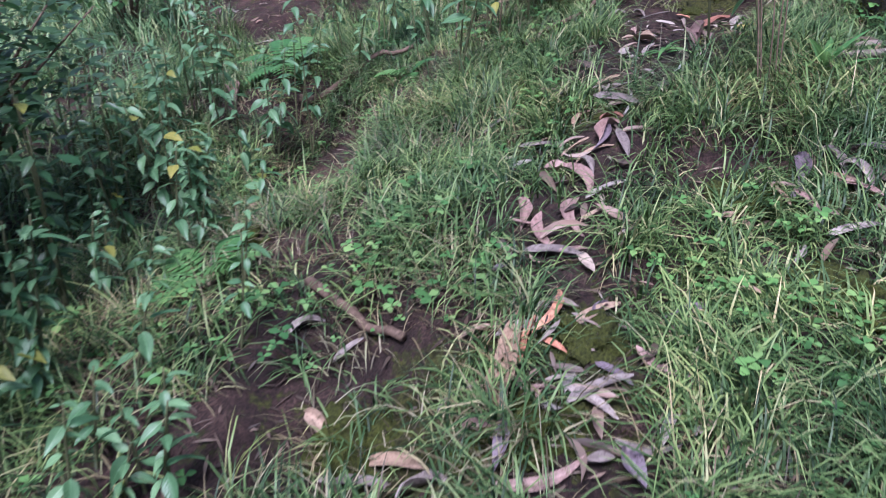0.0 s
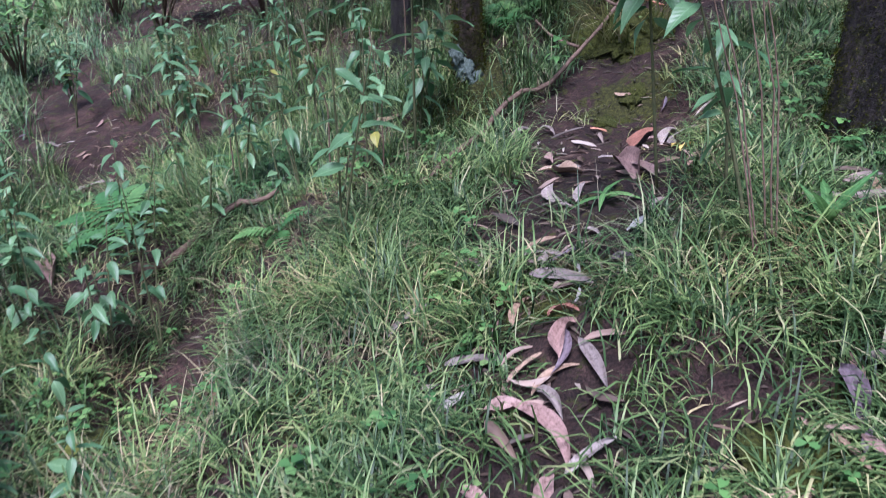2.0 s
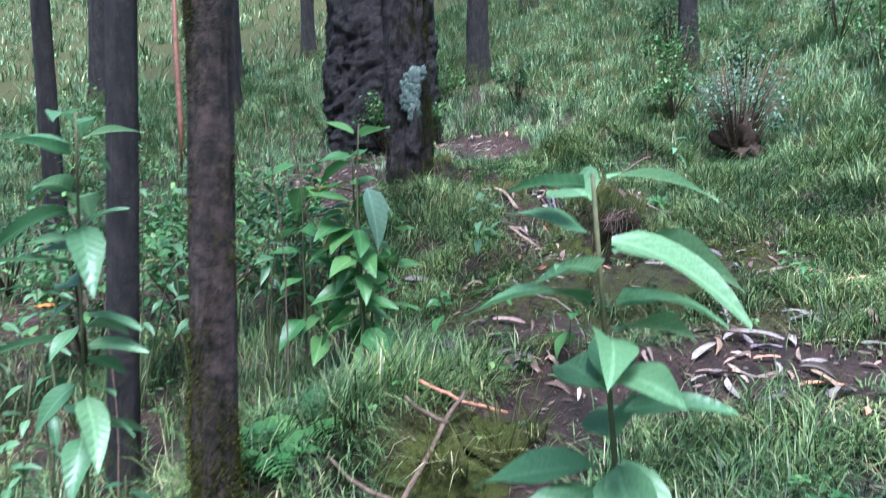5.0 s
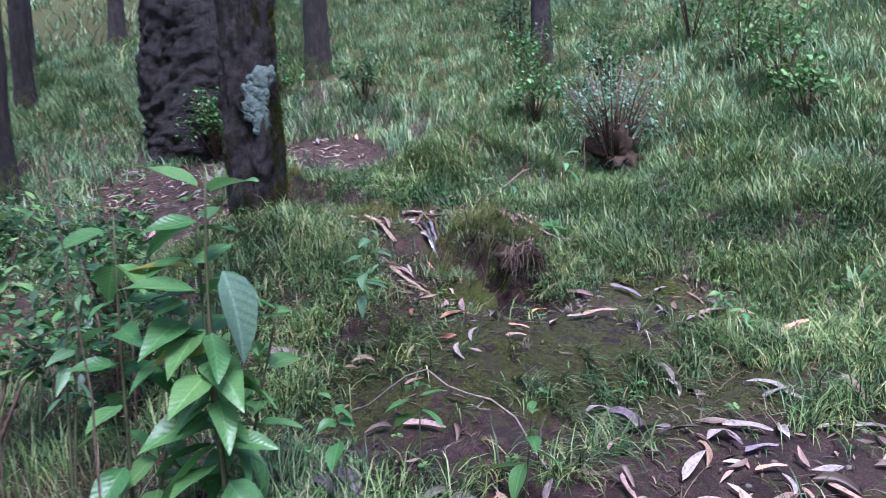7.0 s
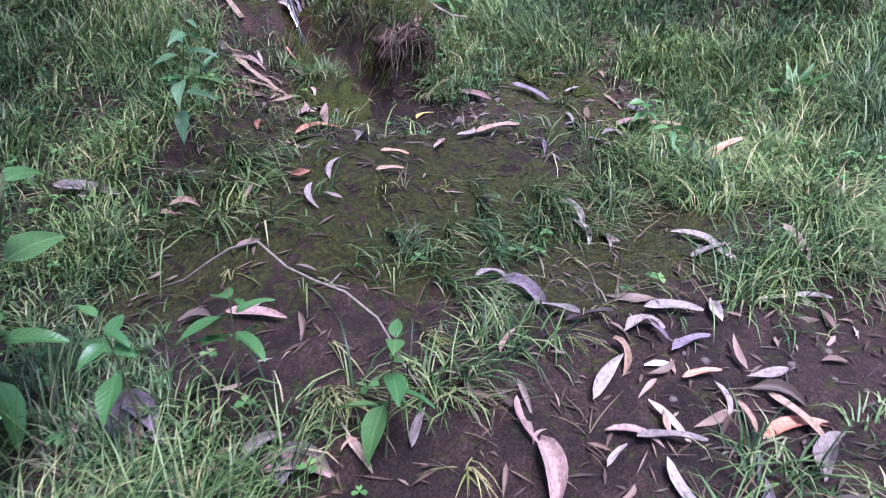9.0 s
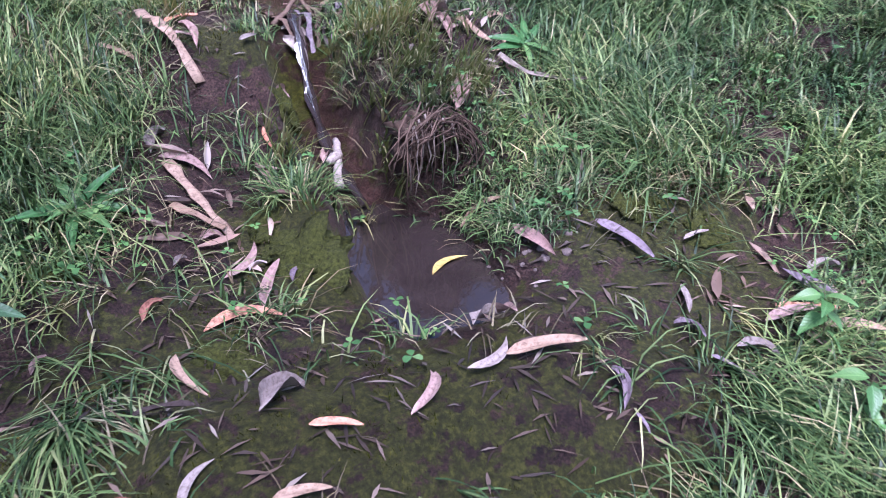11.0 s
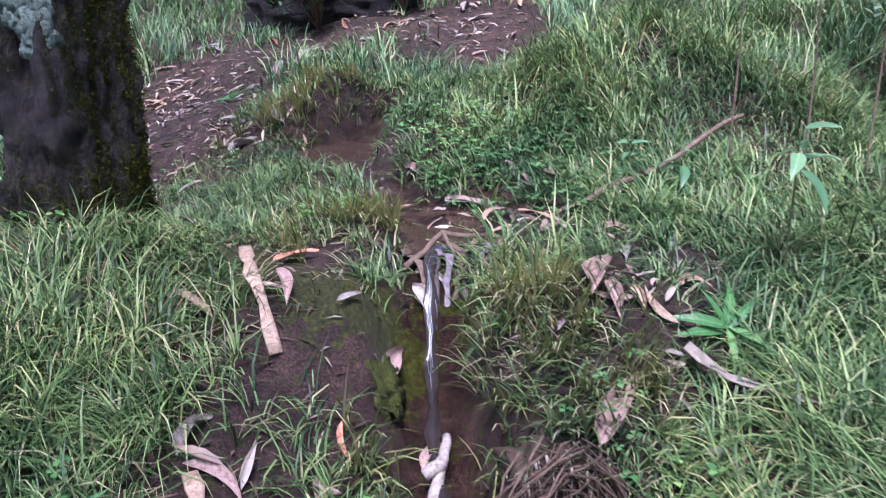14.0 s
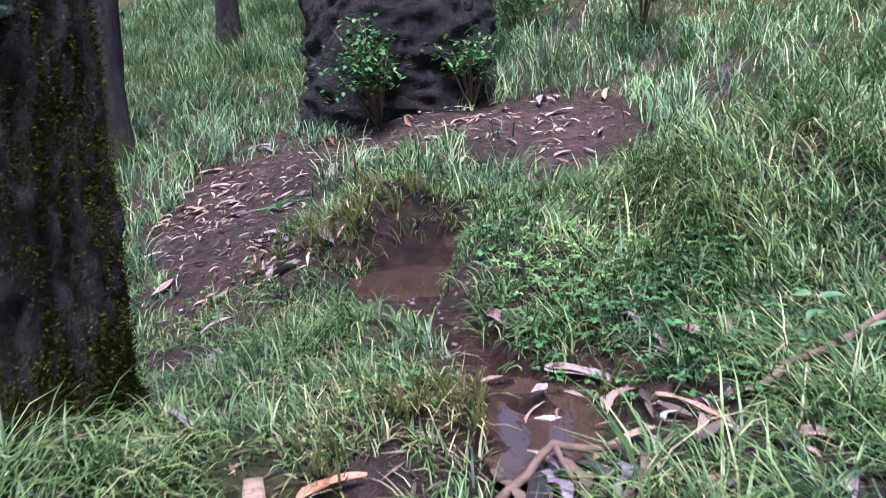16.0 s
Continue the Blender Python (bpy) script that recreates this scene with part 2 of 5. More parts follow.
def grain(x, y, size, seed=0):
    """Smooth noise from 0 to 1 with cells of that size."""
    u, v = x / size, y / size
    i, j = np.floor(u), np.floor(v)
    f, g = u - i, v - j
    f, g = f * f * (3 - 2 * f), g * g * (3 - 2 * g)
    a, b = lattice(i, j, seed), lattice(i + 1, j, seed)
    c, d = lattice(i, j + 1, seed), lattice(i + 1, j + 1, seed)
    return (a + (b - a) * f) * (1 - g) + (c + (d - c) * f) * g


def brook(x, y):
    """How far from the brook's middle line, in half widths, and its bed there."""
    best, bed = np.full(x.shape, 1e9), np.zeros(x.shape)
    for (ax, ay, az, aw), (bx, by, bz, bw) in zip(BROOK, BROOK[1:]):
        dx, dy = bx - ax, by - ay
        u = np.clip(((x - ax) * dx + (y - ay) * dy) / (dx * dx + dy * dy), 0, 1)
        d = np.hypot(x - ax - u * dx, y - ay - u * dy) / (aw + u * (bw - aw))
        near = d < best
        best, bed = np.where(near, d, best), np.where(near, az + u * (bz - az), bed)
    return best, bed


def blob(x, y, cx, cy, rx, ry=None, turn=0):
    """1 in the middle of an oval, 0 outside."""
    c, s = math.cos(radians(turn)), math.sin(radians(turn))
    u, v = ((x - cx) * c + (y - cy) * s) / rx, (-(x - cx) * s + (y - cy) * c) / (ry or rx)
    return np.exp(-(u * u + v * v) ** 2)


def height(x, y):
    x, y = np.asarray(x, float), np.asarray(y, float)
    h = -.1919 + .1676 * x + .0545 * y + .24 * ramp(y - 11.5, 1.2) + .26 * ramp(x - 6.3, 1.0) + .10 * ramp(-2 - x) + .05 * ramp(-1 - y)
    h = h - .18 * ramp(-9 - x, 2) - .07 * ramp(x - 60, 8) - .08 * ramp(y - 60, 8)
    for cx, cy, k in HUMPS:
        h = h + k * np.exp(-((x - cx) ** 2 + (y - cy) ** 2) / .9025)
    # the gully on the downhill side of the path, and its lower trail
    h = h - .28 * blob(x, y, -.62, 4.0, .32, .7, 8) - .15 * blob(x, y, -.15, 1.55, .25, .5, 10)
    h = h + .12 * blob(x, y, 4.7, 12.7, 1.0) + .26 * blob(x, y, 6.15, 9.9, .8) - .22 * blob(x, y, 7.3, 9.3, 1.1)
    h = h + .16 * blob(x, y, .85, 5.12, .42, .32) + .2 * blob(x, y, 1.25, 5.5, .45, .35) + .1 * blob(x, y, 1.75, 5.5, .4)
    # the mossy step between the bare terrace and the basin, and dips in the trail
    h = h - .10 * blob(x, y, 3.55, 5.92, .8, .3, 8) + .12 * blob(x, y, 2.98, 6.62, .42, .32) + .05 * blob(x, y, 3.45, 6.6, .3, .25)
    h = h - .12 * blob(x, y, 1.52, 4.25, .26, .42) + .08 * blob(x, y, .98, 2.8, .36, .22) + .08 * blob(x, y, 2.4, 5.8, .3, .22) + .09 * blob(x, y, 4.05, 8.17, .16, .16)
    # the bank over the pool and its shoulders
    h = h + .16 * blob(x, y, 4.33, 7.62, .27, .22) + .13 * blob(x, y, 4.62, 8.0, .35, .3) + .09 * blob(x, y, 3.8, 8.25, .22, .25)
    h = h + .09 * blob(x, y, 3.8, 7.38, .13, .24) + .12 * blob(x, y, 4.15, 10.98, .38, .24, 15)
    bumps = (grain(x, y, .55, 1) - .5) * .07 + (grain(x, y, .21, 2) - .5) * .055 + (grain(x, y, .09, 3) - .5) * .03
    d, bed = brook(x, y)
    w = 1 - step(.75, 1.9, d)
    h = (h + bumps * (1 - .75 * w)) * (1 - w) + (bed + bumps * np.where(y > 8.6, .7, .25)) * w
    # the hollow under the roots at the head of the pool
    h = h - .16 * blob(x, y, 4.2, 7.36, .13, .10, 10)
    return h


# ---- mesh helpers ----
def mesh_of(name, verts, faces, mat, smooth=True):
    me = bpy.data.meshes.new(name)
    me.from_pydata([tuple(v) for v in verts], [], [tuple(f) for f in faces])
    me.materials.append(mat)
    if smooth:
        me.shade_smooth()
    return me


def big_mesh(name, verts, loops, sizes, mat):
    """A mesh from arrays: corner indices, face by face, and the corners of each face."""
    me = bpy.data.meshes.new(name)
    me.vertices.add(len(verts))
    me.vertices.foreach_set("co", np.asarray(verts, np.float32).ravel())
    me.loops.add(len(loops))
    me.loops.foreach_set("vertex_index", np.asarray(loops, np.int32))
    me.polygons.add(len(sizes))
    sizes = np.asarray(sizes, np.int32)
    me.polygons.foreach_set("loop_start", np.concatenate([[0], np.cumsum(sizes)[:-1]]).astype(np.int32))
    me.polygons.foreach_set("loop_total", sizes)
    me.update(calc_edges=True)
    me.materials.append(mat)
    me.shade_smooth()
    return me


def part(name, me, parent, m=None, label=""):
    ob = new(name, me)
    ob.parent = parent
    if m is not None:
        ob.matrix_basis = m
    return tagged(ob, label) if label else ob


def ground_z(x, y):
    return float(height(np.array([x]), np.array([y]))[0])


def lie(x, y, lift=0.0, turn=0.0, tilt=0.0, size=1.0):
    """A pose on the ground, leaning with its slope, turned about its own upright."""
    e = .05
    n = Vector((ground_z(x - e, y) - ground_z(x + e, y), ground_z(x, y - e) - ground_z(x, y + e), 2 * e)).normalized()
    q = n.to_track_quat("Z", "Y").to_matrix().to_4x4()
    spin = q.to_euler().z
    return Matrix.Translation((x, y, ground_z(x, y) + lift)) @ q @ pose(0, 0, 0, tilt, 0, turn - math.degrees(spin)) @ Matrix.Scale(size, 4)


def tube(points, radii, sides=6, flat=1.0):
    verts, faces = [], []
    pts = [Vector(p) for p in points]
    for i, p in enumerate(pts):
        d = (pts[min(i + 1, len(pts) - 1)] - pts[max(i - 1, 0)]).normalized()
        a = d.cross(Vector((.31, .87, .37)) if flat == 1 else Vector((0, 0, 1))).normalized()
        b = d.cross(a)
        for k in range(sides):
            t = 2 * math.pi * k / sides
            verts.append(p + (a * math.cos(t) * (1 if flat == 1 else 1.5 + .4 * math.sin(i * 1.9)) + b * math.sin(t) * flat) * radii[i])
    for i in range(len(pts) - 1):
        for k in range(sides):
            faces.append((i * sides + k, i * sides + (k + 1) % sides, (i + 1) * sides + (k + 1) % sides, (i + 1) * sides + k))
    faces.append(tuple(range(sides))[::-1])
    faces.append(tuple(range((len(pts) - 1) * sides, len(pts) * sides)))
    return verts, faces


def joined(pieces):
    verts, faces = [], []
    for v, f in pieces:
        k = len(verts)
        verts += v
        faces += [tuple(i + k for i in q) for q in f]
    return verts, faces


def leaf_shape(length, width, fold=.18, droop=.25, wave=.0, rows=7, tipped=1.0, bend=0.0, thick=0.0):
    """A leaf along +x from its stalk at the origin: an oval blade, folded along its midrib and drooping to its tip. bend: sideways, as a sickle."""
    verts, faces = [], []
    for i in range(rows + 1):
        u = i / rows
        w = width * .5 * (math.sin(math.pi * min(1, u ** .8)) ** .8 * (1 - .35 * tipped * u) * 1.15 + (.02 if i in (0, rows) else 0))
        x, z = length * u, -droop * length * u * u
        off = bend * length * (4 * u * (1 - u))
        for s in (-1, -.5, 0, .5, 1):
            verts.append((x, off + s * w, z + fold * abs(s) * w + wave * width * math.sin(7 * u + 2 * s) * abs(s)))
    for i in range(rows):
        for k in range(4):
            a = i * 5 + k
            faces.append((a, a + 5, a + 6, a + 1))
    if thick:
        n = len(verts)
        verts += [(x, y, z - thick) for x, y, z in verts]
        faces += [tuple(q + n for q in f[::-1]) for f in faces]
    return verts, faces


def blades(xy, z, length, width, heading, lean, curl, rng):
    """Grass: one narrow, bent, tapering strip for each root."""
    n = len(xy)
    dx, dy = np.cos(heading), np.sin(heading)
    verts = np.zeros((n, 7, 3))
    x, h, a = np.zeros(n), np.zeros(n), lean.copy()
    for i in range(4):
        wide = width * (1, .85, .55, 0)[i] * .5
        cx, cy, cz = xy[:, 0] + dx * x, xy[:, 1] + dy * x, z + h
        if i < 3:
            verts[:, 2 * i] = np.stack([cx - dy * wide, cy + dx * wide, cz], 1)
            verts[:, 2 * i + 1] = np.stack([cx + dy * wide, cy - dx * wide, cz], 1)
        else:
            verts[:, 6] = np.stack([cx, cy, cz], 1)
        x, h = x + np.sin(a) * length / 3, h + np.cos(a) * length / 3
        a = a + curl
    quad = np.array([0, 1, 3, 2, 2, 3, 5, 4, 4, 5, 6])
    loops = (np.arange(n)[:, None] * 7 + quad[None]).ravel()
    return verts.reshape(-1, 3), loops, np.tile([4, 4, 3], n)


# ---- where the ground is bare, mossy or wet ----
TRAIL_LINE = [(.35, .2), (.45, 1.5), (.52, 2.4), (.7, 3.0), (1.05, 3.7), (1.35, 4.15), (1.5, 4.6), (1.75, 5.05), (2.5, 5.35), (3.3, 5.15), (4.2, 4.75), (5.5, 4.2)]


def line_gap(x, y, line):
    best = np.full(x.shape, 1e9)
    for (ax, ay), (bx, by) in zip(line, line[1:]):
        dx, dy = bx - ax, by - ay
        u = np.clip(((x - ax) * dx + (y - ay) * dy) / (dx * dx + dy * dy), 0, 1)
        best = np.minimum(best, np.hypot(x - ax - u * dx, y - ay - u * dy))
    return best


def bareness(x, y):
    """1 where the earth shows, 0 under thick grass."""
    wob = (grain(x, y, .3, 7) - .5) * .22 + (grain(x, y, .12, 8) - .5) * .12
    g = line_gap(x, y, TRAIL_LINE) + wob
    wide = np.where(y < 3.4, .08, .24)
    b = 1 - step(wide, wide + .14, g)
    for cx, cy, rx, ry, turn in ((3.45, 6.55, .9, .5, 12), (3.85, 6.6, .5, .45, 0), (4.05, 7.12, .26, .32, 0), (3.72, 7.15, .2, .28, 0), (3.2, 7.12, .38, .2, 0), (4.0, 8.05, .17, .3, 0), (3.92, 8.6, .28, .17, 0), (3.55, 7.62, .22, .38, -15), (3.86, 8.22, .28, .4, 0), (2.75, 6.7, .5, .35, 20), (2.7, 6.1, .55, .5, 0), (3.6, 5.75, .9, .33, -10), (4.3, 6.85, .3, .2, 0), (4.62, 6.72, .4, .36, 0), (3.25, 7.15, .42, .32, 0), (3.0, 6.9, .4, .3, 0),
                                 (5.75, 11.5, .5, .3, 0), (3.5, 12.2, .55, 1.5, -12), (-.5, 1.55, .26, .45, 0), (-.55, 4.05, .14, .5, 8), (-1.75, 7.2, .3, 1.6, 20), (1.1, 1.95, .12, .1, 0),
                                 (3.2, 5.15, .8, .3, -10), (4.9, 13.0, 1.0, .6, 0), (5.85, 12.5, .45, .9, 0), (3.35, 12.8, .45, .9, 0), (5.4, 11.9, .5, .35, 0), (3.75, 11.0, .35, .35, 0), (4.62, 8.72, .5, .25, -20), (4.28, 9.75, .3, .25, 0)):
        b = np.maximum(b, blob(x + wob * .8, y - wob * .6, cx, cy, rx, ry, turn))
    d, _ = brook(x, y)
    return np.maximum(b, 1 - step(.9, 1.5, d + wob * 1.5))


def mossiness(x, y):
    m = -.05 + .35 * step(0, 1.5, np.maximum.reduce([x - 6.8, y - 15, -2 - x, .4 - y]))
    for cx, cy, rx, ry, k in ((3.3, 6.5, .95, .5, .26), (2.8, 6.7, .6, .4, .32), (3.5, 6.2, .8, .25, .32), (4.55, 6.6, .45, .4, .24), (3.2, 7.1, .3, .25, .26), (3.68, 7.3, .16, .3, .55), (3.95, 8.3, .25, .2, .45), (.55, 1.6, .3, .25, .25), (1.25, 2.25, .2, .2, .35), (.75, 3.05, .2, .15, .4),
                               (1.75, 5.25, .35, .2, .5), (1.6, 4.6, .25, .2, .35), (.25, 2.9, .3, .3, .2), (4.75, 6.9, .35, .3, .35), (3.9, 5.75, .7, .3, .35), (.1, 1.5, .25, .3, .3), (4.5, 8.35, .2, .2, .4),
                               (3.3, 8.6, .5, .35, .45), (.85, 4.95, .35, .25, .4), (-.3, 3.7, .25, .3, .35), (5.0, 9.7, .3, .2, .3)):
        m = np.maximum(m, k * blob(x, y, cx, cy, rx, ry))
    return m


# ---- ground ----
def stretch(lo, hi, cell, far_lo, far_hi):
    mid = list(np.arange(lo, hi, cell))
    out, v, c = [], lo, cell
    while v > far_lo:
        c *= 1.22
        v -= c
        out.append(v)
    up, v, c = [], hi, cell
    while v < far_hi:
        up.append(v)
        c *= 1.22
        v += c
    return np.array(out[::-1] + mid + up)


xs, ys = stretch(-1.6, 6.4, .036, -160, 220), stretch(.4, 11.6, .036, -160, 260)
gx, gy = [a.ravel() for a in np.meshgrid(xs, ys)]
gz = height(gx, gy)
nx, ny = len(xs), len(ys)
i0 = (np.arange(ny - 1)[:, None] * nx + np.arange(nx - 1)[None]).ravel()
ground_mesh = big_mesh("ground", np.stack([gx, gy, gz], 1), np.stack([i0, i0 + 1, i0 + nx + 1, i0 + nx], 1).ravel(), np.full(len(i0), 4), SOIL)
for key, values in (("moss", mossiness(gx, gy)), ("wet", np.clip(1.3 - brook(gx, gy)[0] * .45, 0, 1) + .5 * blob(gx, gy, 3.4, 6.4, 1.0, .6))):
    ground_mesh.attributes.new(key, "FLOAT", "POINT").data.foreach_set("value", values.astype(np.float32))
tagged(new("ground", ground_mesh), "reddish brown muddy hillside with moss and leaf litter", "ground", kind="structure")


# ---- water ----
def water_sheet(name, level, box, mat, label, reach=1.35):
    x, y = [a.ravel() for a in np.meshgrid(np.linspace(box[0], box[1], 40), np.linspace(box[2], box[3], 60))]
    d, _ = brook(x, y)
    z = np.full(x.shape, level) + (grain(x, y, .1, 4) - .5) * .002
    i = (np.arange(59)[:, None] * 40 + np.arange(39)[None]).ravel()
    quads = np.stack([i, i + 1, i + 41, i + 40], 1)
    quads = quads[(d[quads] < reach + .6).all(1)]
    used, index = np.unique(quads, return_inverse=True)
    me = big_mesh(name, np.stack([x, y, z], 1)[used], index.ravel(), np.full(len(quads), 4), mat)
    return tagged(new(name, me), label, "water", kind="structure")


water_sheet("water_pool", WATER_POOL, (3.5, 4.5, 6.7, 7.75), WATER, "small still grey-brown pool below the bank")
water_sheet("water_brook", WATER_TOP, (3.6, 5.0, 9.75, 11.2), BROWN_WATER, "shallow brown brook water under a grassy bank")
water_sheet("water_lip", WATER_LIP, (3.9, 4.9, 8.6, 9.2), BROWN_WATER, "shallow brown water above the muddy step", .6)


def runnel():
    """The thin run of water from the lip of the bank down to the pool."""
    rng = np.random.default_rng(5)
    line = [(4.30, 8.58, 1.41), (4.26, 8.47, 1.385), (4.245, 8.40, 1.33), (4.22, 8.31, 1.22), (4.2, 8.24, 1.15), (4.17, 8.12, 1.10), (4.13, 7.98, 1.06), (4.1, 7.84, 1.03), (4.09, 7.7, 1.0), (4.08, 7.56, .955)]
    thing = tagged(new("running_water"), "thin clear trickle running down a muddy step", "water", kind="structure")
    fine = []
    for (a, b) in zip(line, line[1:]):
        fine += [tuple(np.array(a) + (np.array(b) - np.array(a)) * k / 5) for k in range(5)]
    verts, faces = [], []
    for i, (x, y, z) in enumerate(fine):
        w = .017 + .006 * math.sin(i * .7) + .005 * rng.random()
        for s in (-1, -.4, .4, 1):
            verts.append((x + s * w, y, z + .012 * (1 - s * s) + .006 * rng.random()))
    for i in range(len(fine) - 1):
        for k in range(3):
            faces.append((i * 4 + k, i * 4 + k + 1, i * 4 + k + 5, i * 4 + k + 4))
    part("stream", mesh_of("stream", verts, faces, WATER), thing)
    for j in range(5):
        x0, pts = rng.uniform(-.009, .009), []
        for i in range(2 + j, 22 + j, 2):
            x, y, z = fine[min(i, len(fine) - 1)]
            pts.append((x + x0 + rng.uniform(-.006, .006), y, z + .018))
        part("water_thread", mesh_of("water_thread", *tube(pts, [.0016] * len(pts), 5), FOAM), thing, label="bright thread of falling water")


runnel()


# ---- trees ----
def trunk_mesh(name, h, r0, r1, mat, lean=(0, 0), flare=.5, rough=.06, sides=22, rows=40, seed=0, bend=.0):
    verts, faces = [], []
    for i in range(rows + 1):
        u = (i / rows) ** 1.7
        z = h * u - .25 * (1 - u)
        r = (r0 + (r1 - r0) * u) * (1 + flare * math.exp(-max(z, 0) / (2.2 * r0)))
        cx, cy = lean[0] * u * h + bend * math.sin(3 * u), lean[1] * u * h + bend * math.cos(4 * u) - bend
        for k in range(sides):
            t = 2 * math.pi * k / sides
            c, s = math.cos(t), math.sin(t)
            big = noise.noise((c * 1.3 + seed, s * 1.3, z * .9)) + .5 * noise.noise((c * 3 + seed, s * 3, z * 2.5)) + .35 * noise.noise((c * 7, s * 7 + seed, z * 9)) + .3 * noise.noise((c * 16, s * 16 + seed, z * 14))
            g = r0 * 5
            gnarl = 0 if sides < 60 else .9 * (.5 - abs(noise.noise((c * 2.6 * g + seed, s * 2.6 * g, z * 4.5)))) * abs(noise.noise((c * 5 * g + seed, s * 5 * g, z * 8))) * 2 - .45 * abs(noise.noise((c * 9 * g + seed, s * 9 * g, z * 13)))
            root = max(0, math.cos(t * 5 + seed)) * flare * .35 * math.exp(-max(z, 0) / (1.5 * r0))
            q = r * (1 + rough * (2.2 * big + 2.8 * gnarl / max(1, g)) + root)
            verts.append((cx + q * c, cy + q * s, z))
    for i in range(rows):
        for k in range(sides):
            faces.append((i * sides + k, i * sides + (k + 1) % sides, (i + 1) * sides + (k + 1) % sides, (i + 1) * sides + k))
    faces.append(tuple(range(rows * sides, (rows + 1) * sides)))
    return mesh_of(name, verts, faces, mat)


def crown_mesh(name, count, spread, rng, mat, leaf=.22):
    """A loose crown of hanging narrow leaves in clumps."""
    clumps = rng.normal(0, 1, (count // 40, 3)) * np.array(spread)
    c = np.repeat(clumps, 40, 0) + rng.normal(0, .38, (len(clumps) * 40, 3))
    n = len(c)
    a, dip = rng.uniform(0, 6.28, n), rng.uniform(-1.3, -.3, n)
    d = np.stack([np.cos(a) * np.cos(dip), np.sin(a) * np.cos(dip), np.sin(dip)], 1) * leaf
    s = np.stack([-np.sin(a), np.cos(a), np.zeros(n)], 1) * leaf * .1
    v = np.stack([c, c + d * .5 + s, c + d, c + d * .5 - s], 1).reshape(-1, 3)
    return big_mesh(name, v, np.arange(n * 4), np.full(n, 4), mat)


def tree(x, y, h, r0, r1, mat, label, lean=(0, 0), flare=.5, rough=.06, seed=0, bend=0.0, crown=True, base=None, sides=22):
    rng = np.random.default_rng(seed + 40)
    thing = tagged(new("tree"), label, "tree")
    thing.matrix_basis = pose(x, y, (ground_z(x, y) if base is None else base) - .02, 0, 0, 0)
    part("trunk", trunk_mesh("trunk", h, r0, r1, mat, lean, flare, rough, sides=sides, seed=seed, bend=bend, rows=40 if sides < 30 else 120 if sides < 60 else 170), thing)
    top = Vector((lean[0] * h, lean[1] * h, h))
    for k in range(4):
        a = k * 1.7 + seed
        u = .72 + .07 * k
        p0 = Vector((lean[0] * h * u, lean[1] * h * u, h * u))
        p1 = p0 + Vector((math.cos(a) * 1.0, math.sin(a) * 1.0, .9))
        p2 = p1 + Vector((math.cos(a + .4) * .8, math.sin(a + .4) * .8, .9))
        part("limb", mesh_of("limb", *tube([p0, (p0 + p1) / 2 + Vector((0, 0, -.1)), p1, p2], [r1 * .8, r1 * .6, r1 * .4, r1 * .15], 7), mat), thing)
    if crown:
        part("crown", crown_mesh("crown", 900, (1.3, 1.3, .9), rng, DARKLEAF), thing, pose(top.x, top.y, top.z + .9))
    return thing


def lumpy(name, radius, mat, seed, flat=.5, rows=10, sides=16, jag=.35):
    """A crusty or cushiony lump."""
    verts, faces = [], []
    for i in range(rows + 1):
        t = math.pi * i / rows
        for k in range(sides):
            p = 2 * math.pi * k / sides
            v = Vector((math.sin(t) * math.cos(p), math.sin(t) * math.sin(p), math.cos(t)))
            q = 1 + jag * noise.noise(v * 1.7 + Vector((seed, 0, 0))) + jag * .9 * noise.noise(v * 5 + Vector((seed, 3, 0)))
            verts.append((v.x * radius * q, v.y * radius * q, v.z * radius * q * flat))
    for i in range(rows):
        for k in range(sides):
            faces.append((i * sides + k, (i + 1) * sides + k, (i + 1) * sides + (k + 1) % sides, i * sides + (k + 1) % sides))
    return mesh_of(name, verts, faces, mat)


slim = tree(.875, 5.09, 7.5, .072, .05, BARK_PALE, "slim young tree with dark scarred bark, mossy foot", (.03, .01), .3, .12, 3, .02, sides=32)
for k, (dx, dy, dz) in enumerate(((-.02, -.10, .08), (.03, -.11, .02), (-.06, -.09, .16))):
    part("lichen_patch", lumpy("lichen_patch", .042, LICHEN, k, .22, 16, 24, .95), slim, pose(dx, dy, dz, 70, 0, 20 * k), "grey-green lichen crust")
strip = tube([(-.035, -.055, 1.25), (-.03, -.06, 1.4), (-.03, -.05, 1.6), (-.02, -.05, 2.0)], [.003, .009, .008, .004], 5)
part("bark_strip", mesh_of("bark_strip", *strip, FALLEN["r"]), slim, None, "loose reddish peeling strip of bark")
tree(.62, 6.15, 7.0, .07, .04, BARK_FAR, "thin dark tree leaning among shrubs", (.05, -.02), .2, .05, 5, .03)
tree(2.0, 3.49, 7.0, .105, .07, BARK_BIG, "dark upright tree with mossy grassy foot", (-.01, .0), .18, .05, 8, .01)
old = tree(3.17, 8.98, 8.0, .20, .185, BARK_BIG, "thick dark rough-barked tree with moss and lichen", (-.02, .02), .04, .135, 11, .03, sides=72)
